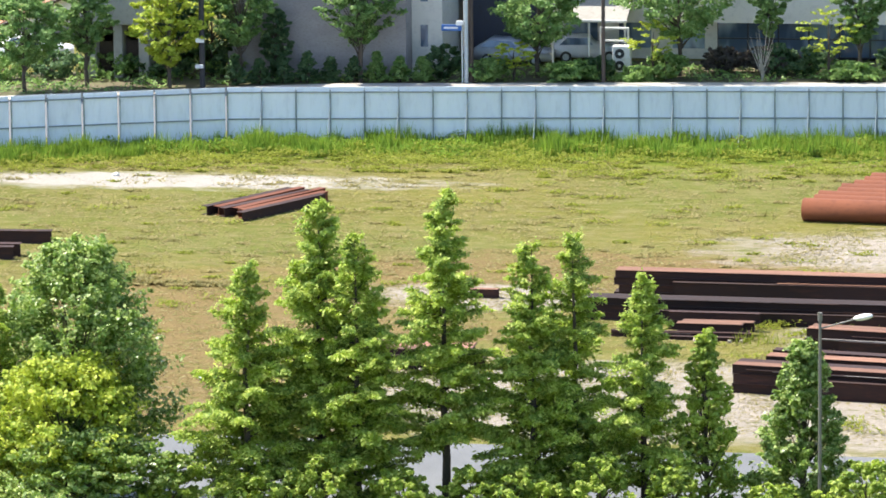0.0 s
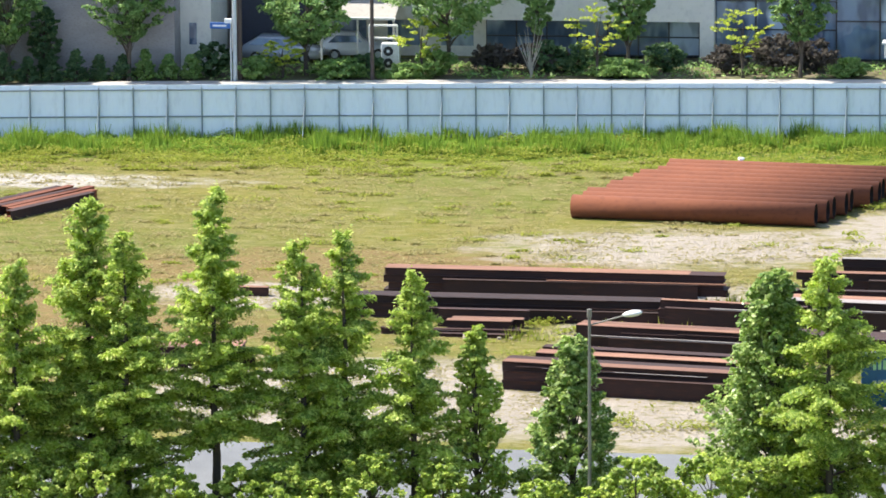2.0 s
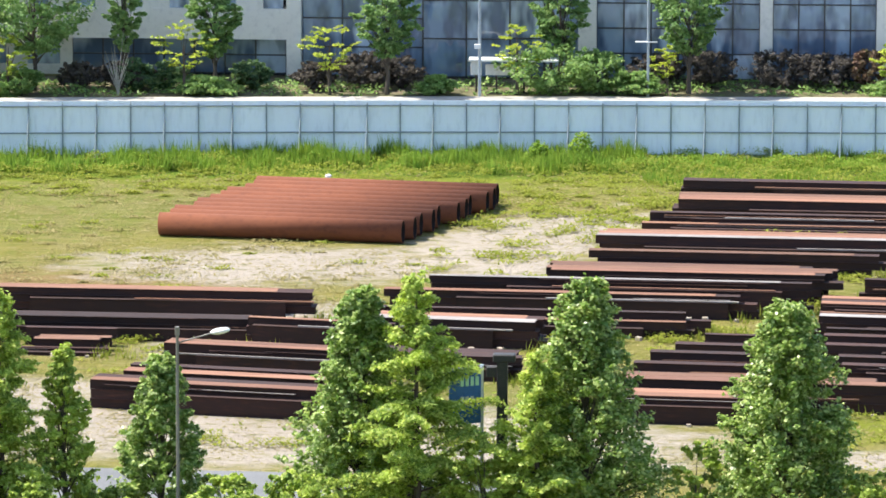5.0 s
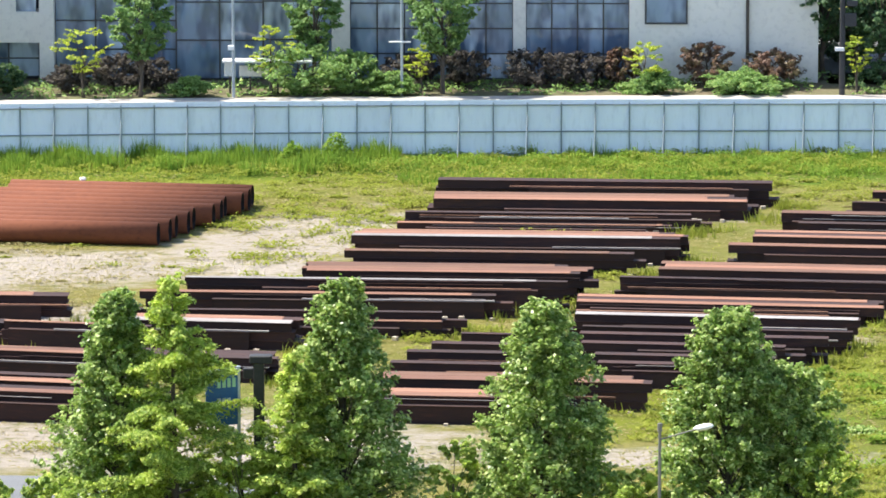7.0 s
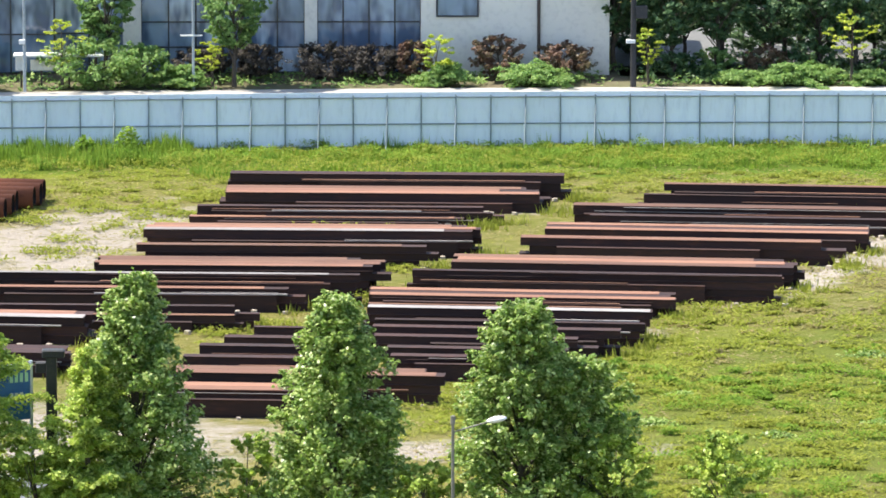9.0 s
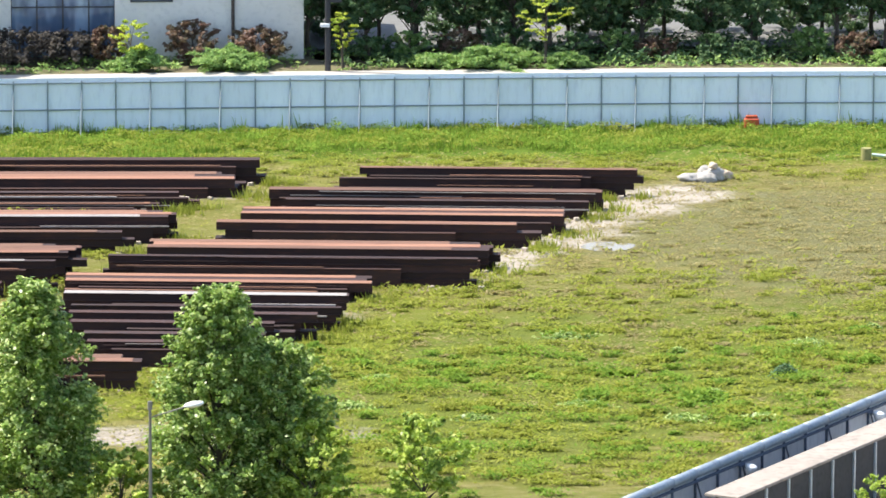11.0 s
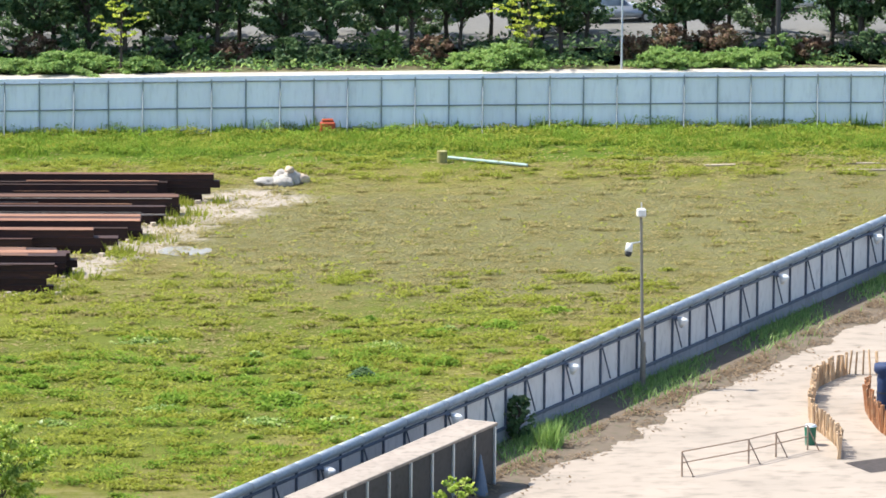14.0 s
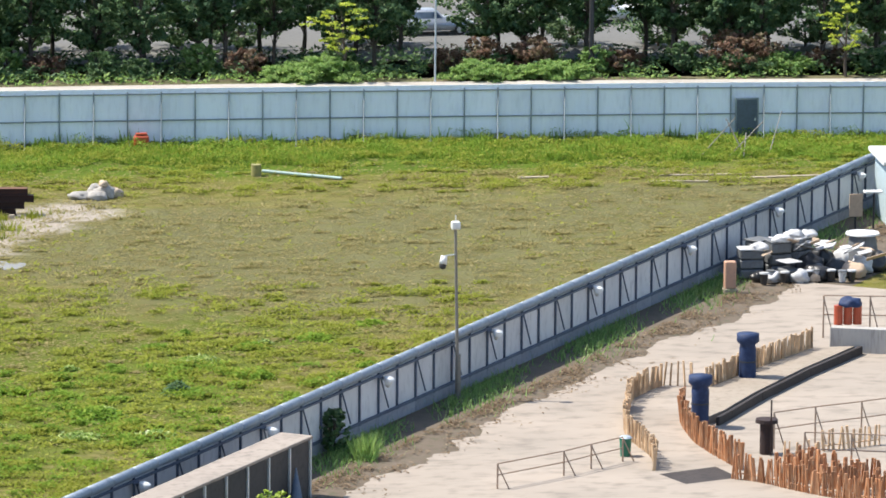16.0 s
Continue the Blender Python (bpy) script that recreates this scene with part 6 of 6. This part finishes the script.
part("shaft", box((-0.26, -0.2, 0.25), (0.26, 0.2, 1.5), 0.04), surface("faded_orange", (0.52, 0.30, 0.20), (0.46, 0.27, 0.19), (0.36, 0.24, 0.18), 1, 6, 0.85), op)
part("foot", box((-0.32, -0.26, 0), (0.32, 0.26, 0.25), 0.04), M_SLABC, op)

shed = thing("shed", (72.3, 295.4, 0), "pale blue-grey steel shed with a white roof", "shed", "", "", -4)
part("wall", box((-2.6, -2, 0), (2.6, 2, 3.0), 0.02), surface("shed_paint", (0.42, 0.52, 0.56), (0.46, 0.56, 0.60), (0.34, 0.41, 0.44), 0.6, 5, 0.6), shed)
part("roof", box((-2.9, -2.3, 3.0), (2.9, 2.3, 3.25), 0.05), M_WHITE, shed)
part("window", box((-1.6, -2.05, 0.5), (-0.4, -2.0, 1.3), 0.01), M_WHITE, shed)
bd = thing("signboard", (67.9, 293.2, 0), "faded orange board with a white top by the shed", "board")
part("board", box((-0.3, -0.04, 0.6), (0.35, 0.04, 1.7), 0.01), M_TAN, bd)
part("cap", box((0.4, -0.25, 1.75), (1.3, 0.25, 1.85), 0.02), M_WHITE, bd)
part("leg", tube((0.9, 0, 0), (0.9, 0, 1.75), 0.05), M_DARK, bd)
part("leg", tube((0, 0, 0), (0, 0, 0.6), 0.05), M_DARK, bd)


# ---------------------------------------------------------------- street things beyond the fence
def car(x, y, turn, paint, label, length=4.4, high=1.5, name="car"):
    """Body with bonnet, cabin and boot, glass, lamps and wheels."""
    t = thing(name, (x, y, 0), label, "car", "parked cars", "", turn)
    prof = [(-0.5, 0.28), (0.5, 0.28), (0.5, 0.72), (0.44, 0.80), (0.24, 0.92), (0.10, 1.0), (0.02, high / 1.5 * 1.42), (-0.30, high / 1.5 * 1.45), (-0.44, 1.02), (-0.49, 0.95)]
    bm = bmesh.new()
    rows = []
    for w in (-0.85, 0.85):
        rows.append([bm.verts.new((px * length, w * (0.84 if pz > 1.1 else 1.0), pz)) for px, pz in prof])
    n = len(prof)
    for i in range(n):
        bm.faces.new((rows[0][i], rows[0][(i + 1) % n], rows[1][(i + 1) % n], rows[1][i]))
    bm.faces.new(rows[0][::-1])
    bm.faces.new(rows[1])
    bmesh.ops.recalc_face_normals(bm, faces=bm.faces)
    bmesh.ops.bevel(bm, geom=list(bm.edges), offset=0.05, segments=2, affect="EDGES")
    smooth(part("body", bm, paint, t))
    for w in (-1, 1):
        bm = bmesh.new()
        vs = [bm.verts.new((px * length, w * py, pz)) for px, py, pz in ((-0.40, 0.865, 1.0), (0.08, 0.865, 1.0), (0.0, 0.76, high / 1.5 * 1.36), (-0.29, 0.76, high / 1.5 * 1.38))]
        bm.faces.new(vs if w < 0 else vs[::-1])
        r = bmesh.ops.extrude_face_region(bm, geom=list(bm.faces))
        bmesh.ops.translate(bm, verts=[q for q in r["geom"] if isinstance(q, bmesh.types.BMVert)], vec=(0, w * 0.012, 0))
        part("side_window", bm, M_GLASS, t)
        for px in (-0.31, 0.31):
            wh = part("wheel", tube((px * length, w * 0.72, 0.32), (px * length, w * 0.9, 0.32), 0.32, None, 16), M_DARK, t)
            part("rim", tube((px * length, w * 0.9, 0.32), (px * length, w * 0.915, 0.32), 0.19, None, 12), M_GALV, wh)
    part("headlight", box((0.488 * length, -0.75, 0.6), (0.503 * length, -0.45, 0.74), 0.01), M_WHITE, t)
    part("headlight", box((0.488 * length, 0.45, 0.6), (0.503 * length, 0.75, 0.74), 0.01), M_WHITE, t)
    return t


P_WHITE = surface("white_car_paint", (0.75, 0.76, 0.77), (0.72, 0.73, 0.75), None, 0.5, 4, 0.3, 0, 0)
P_SILVER = surface("silver_car_paint", (0.42, 0.46, 0.52), (0.38, 0.42, 0.48), None, 0.5, 4, 0.3, 0.3, 0)
car(57.8, 358.5, 4, P_SILVER, "silver-blue car parked behind the belt of trees")
car(46.0, 360.0, -8, P_WHITE, "white car parked behind the belt of trees")
car(68.5, 362.0, 8, P_WHITE, "white car parked behind the belt of trees")
car(-78.4, 342.0, 12, P_WHITE, "white car parked behind street trees")
car(-47.6, 345.0, 6, P_WHITE, "white car parked before the low building", 3.9)
car(-51.5, 343.5, -5, P_SILVER, "silver car parked beside the navy building")
ac = thing("air_conditioner", (-45.05, back(-45.05, 23.0), 0.12), "white double-fan air conditioner unit on the pavement", "air conditioner")
part("body", box((-0.5, -0.3, 0.05), (0.5, 0.3, 1.5), 0.03), M_WHITE, ac)
for z in (0.42, 1.08):
    part("fan_grille", tube((-0.1, -0.34, z), (-0.1, -0.3, z), 0.27, None, 18), M_DARK, ac)
    part("fan_hub", tube((-0.1, -0.36, z), (-0.1, -0.34, z), 0.09, None, 12), M_WHITE, ac)
for sx in (-0.4, 0.4):
    part("foot", box((sx - 0.06, -0.3, 0), (sx + 0.06, 0.3, 0.05)), M_DARK, ac)
kiosk = thing("notice_board", (-15.7, back(-15.7, 21.6), 0), "white-roofed notice board with panels and posts", "notice board")
part("roof", box((-2.5, -0.5, 1.75), (2.4, 0.5, 1.87), 0.02), M_WHITE, kiosk)
part("panel", box((-2.4, -0.1, 0.95), (-1.8, 0.0, 1.7), 0.02), M_WHITE, kiosk)
part("panel", box((-1.6, -0.1, 0.95), (0.6, 0.0, 1.55), 0.02), M_BEIGE, kiosk)
for sx in (-2.1, -1.0, 0.5, 2.0):
    part("post", box((sx - 0.05, -0.05, 0), (sx + 0.05, 0.05, 1.75)), M_BROWN, kiosk)
bs = thing("street_sign", (-53.3, back(-53.3, 19.3), 0), "small blue street name sign on a post", "sign")
part("board", box((-1.0, -0.04, 3.0), (0.1, 0.0, 3.35), 0.02), M_BLUE, bs)
part("text_bar", box((-0.85, -0.055, 3.12), (-0.1, -0.04, 3.22)), M_WHITE, bs)
part("post", tube((0.12, 0.05, 0), (0.12, 0.05, 3.4), 0.04), M_GALV, bs)
for x, h, r in ((-37.2, 3.4, 1.3),):
    t = thing("bare_tree", (x, back(x, 20.8), 0), "leafless pale branching shrub by the street", "shrub", "street planting")
    limbs = [(0.15 + 0.03 * k, k * 2.4, 0.5 + 0.08 * (k % 6), 2.4 + 0.3 * (k % 4)) for k in range(16)]
    me = stem_mesh("branches", 1.6, 0.07, limbs)
    me.materials.clear()
    part("branches", me, surface("pale_bark", (0.42, 0.40, 0.33), (0.36, 0.34, 0.28), (0.28, 0.26, 0.2), 1, 6, 0.9), t)

# small litter and a low dry ridge in the grass
for k, (x, y, z, r) in enumerate(((-51.8, 256.5, 0.0, 0.22), (-23.3, 307.0, 1.08, 0.16), (-66.0, 305.5, 0.0, 0.15), (15.2, 291.0, 0.0, 0.2))):
    tagged(smooth(part("plastic_bag", lump(r, 0.7, 70 + k), M_WHITE)), "small white plastic bag lying about", "bag", "plastic bags").matrix_world = pose(x, y, z)
ridge = np.stack([RNG.uniform(-60.5, -54.5, 2600), RNG.normal(277.4, 0.28, 2600), np.zeros(2600)], 1)
leafy_growth("dry_ridge", ridge, 0.03, 0.22, 0.8, 0.10, 1.5, M_STRAW, "low ridge of dry grass and soil across the field", "grass", 2.4)

pm, pnt, pb = nodes_of("puddle_water")
pb.inputs["Base Color"].default_value = (0.26, 0.235, 0.19, 1)
pb.inputs["Roughness"].default_value = 0.22
bump_node(pnt, pb, noise_node(pnt, world_pos(pnt), 3.0, 2), 0.05, 0.02)
ring = [(26.2 + (1.1 + 0.35 * noise.noise(Vector((math.cos(a), math.sin(a), 2.2)))) * math.cos(a) * 1.1, 288.3 + (1.3 + 0.5 * noise.noise(Vector((math.cos(a), math.sin(a), 7.2)))) * math.sin(a)) for a in np.linspace(0, 2 * math.pi, 40)[:-1]]
sheet("puddle", ring, 0.012, pm, "shallow puddle on muddy ground beside the beams", "puddle")
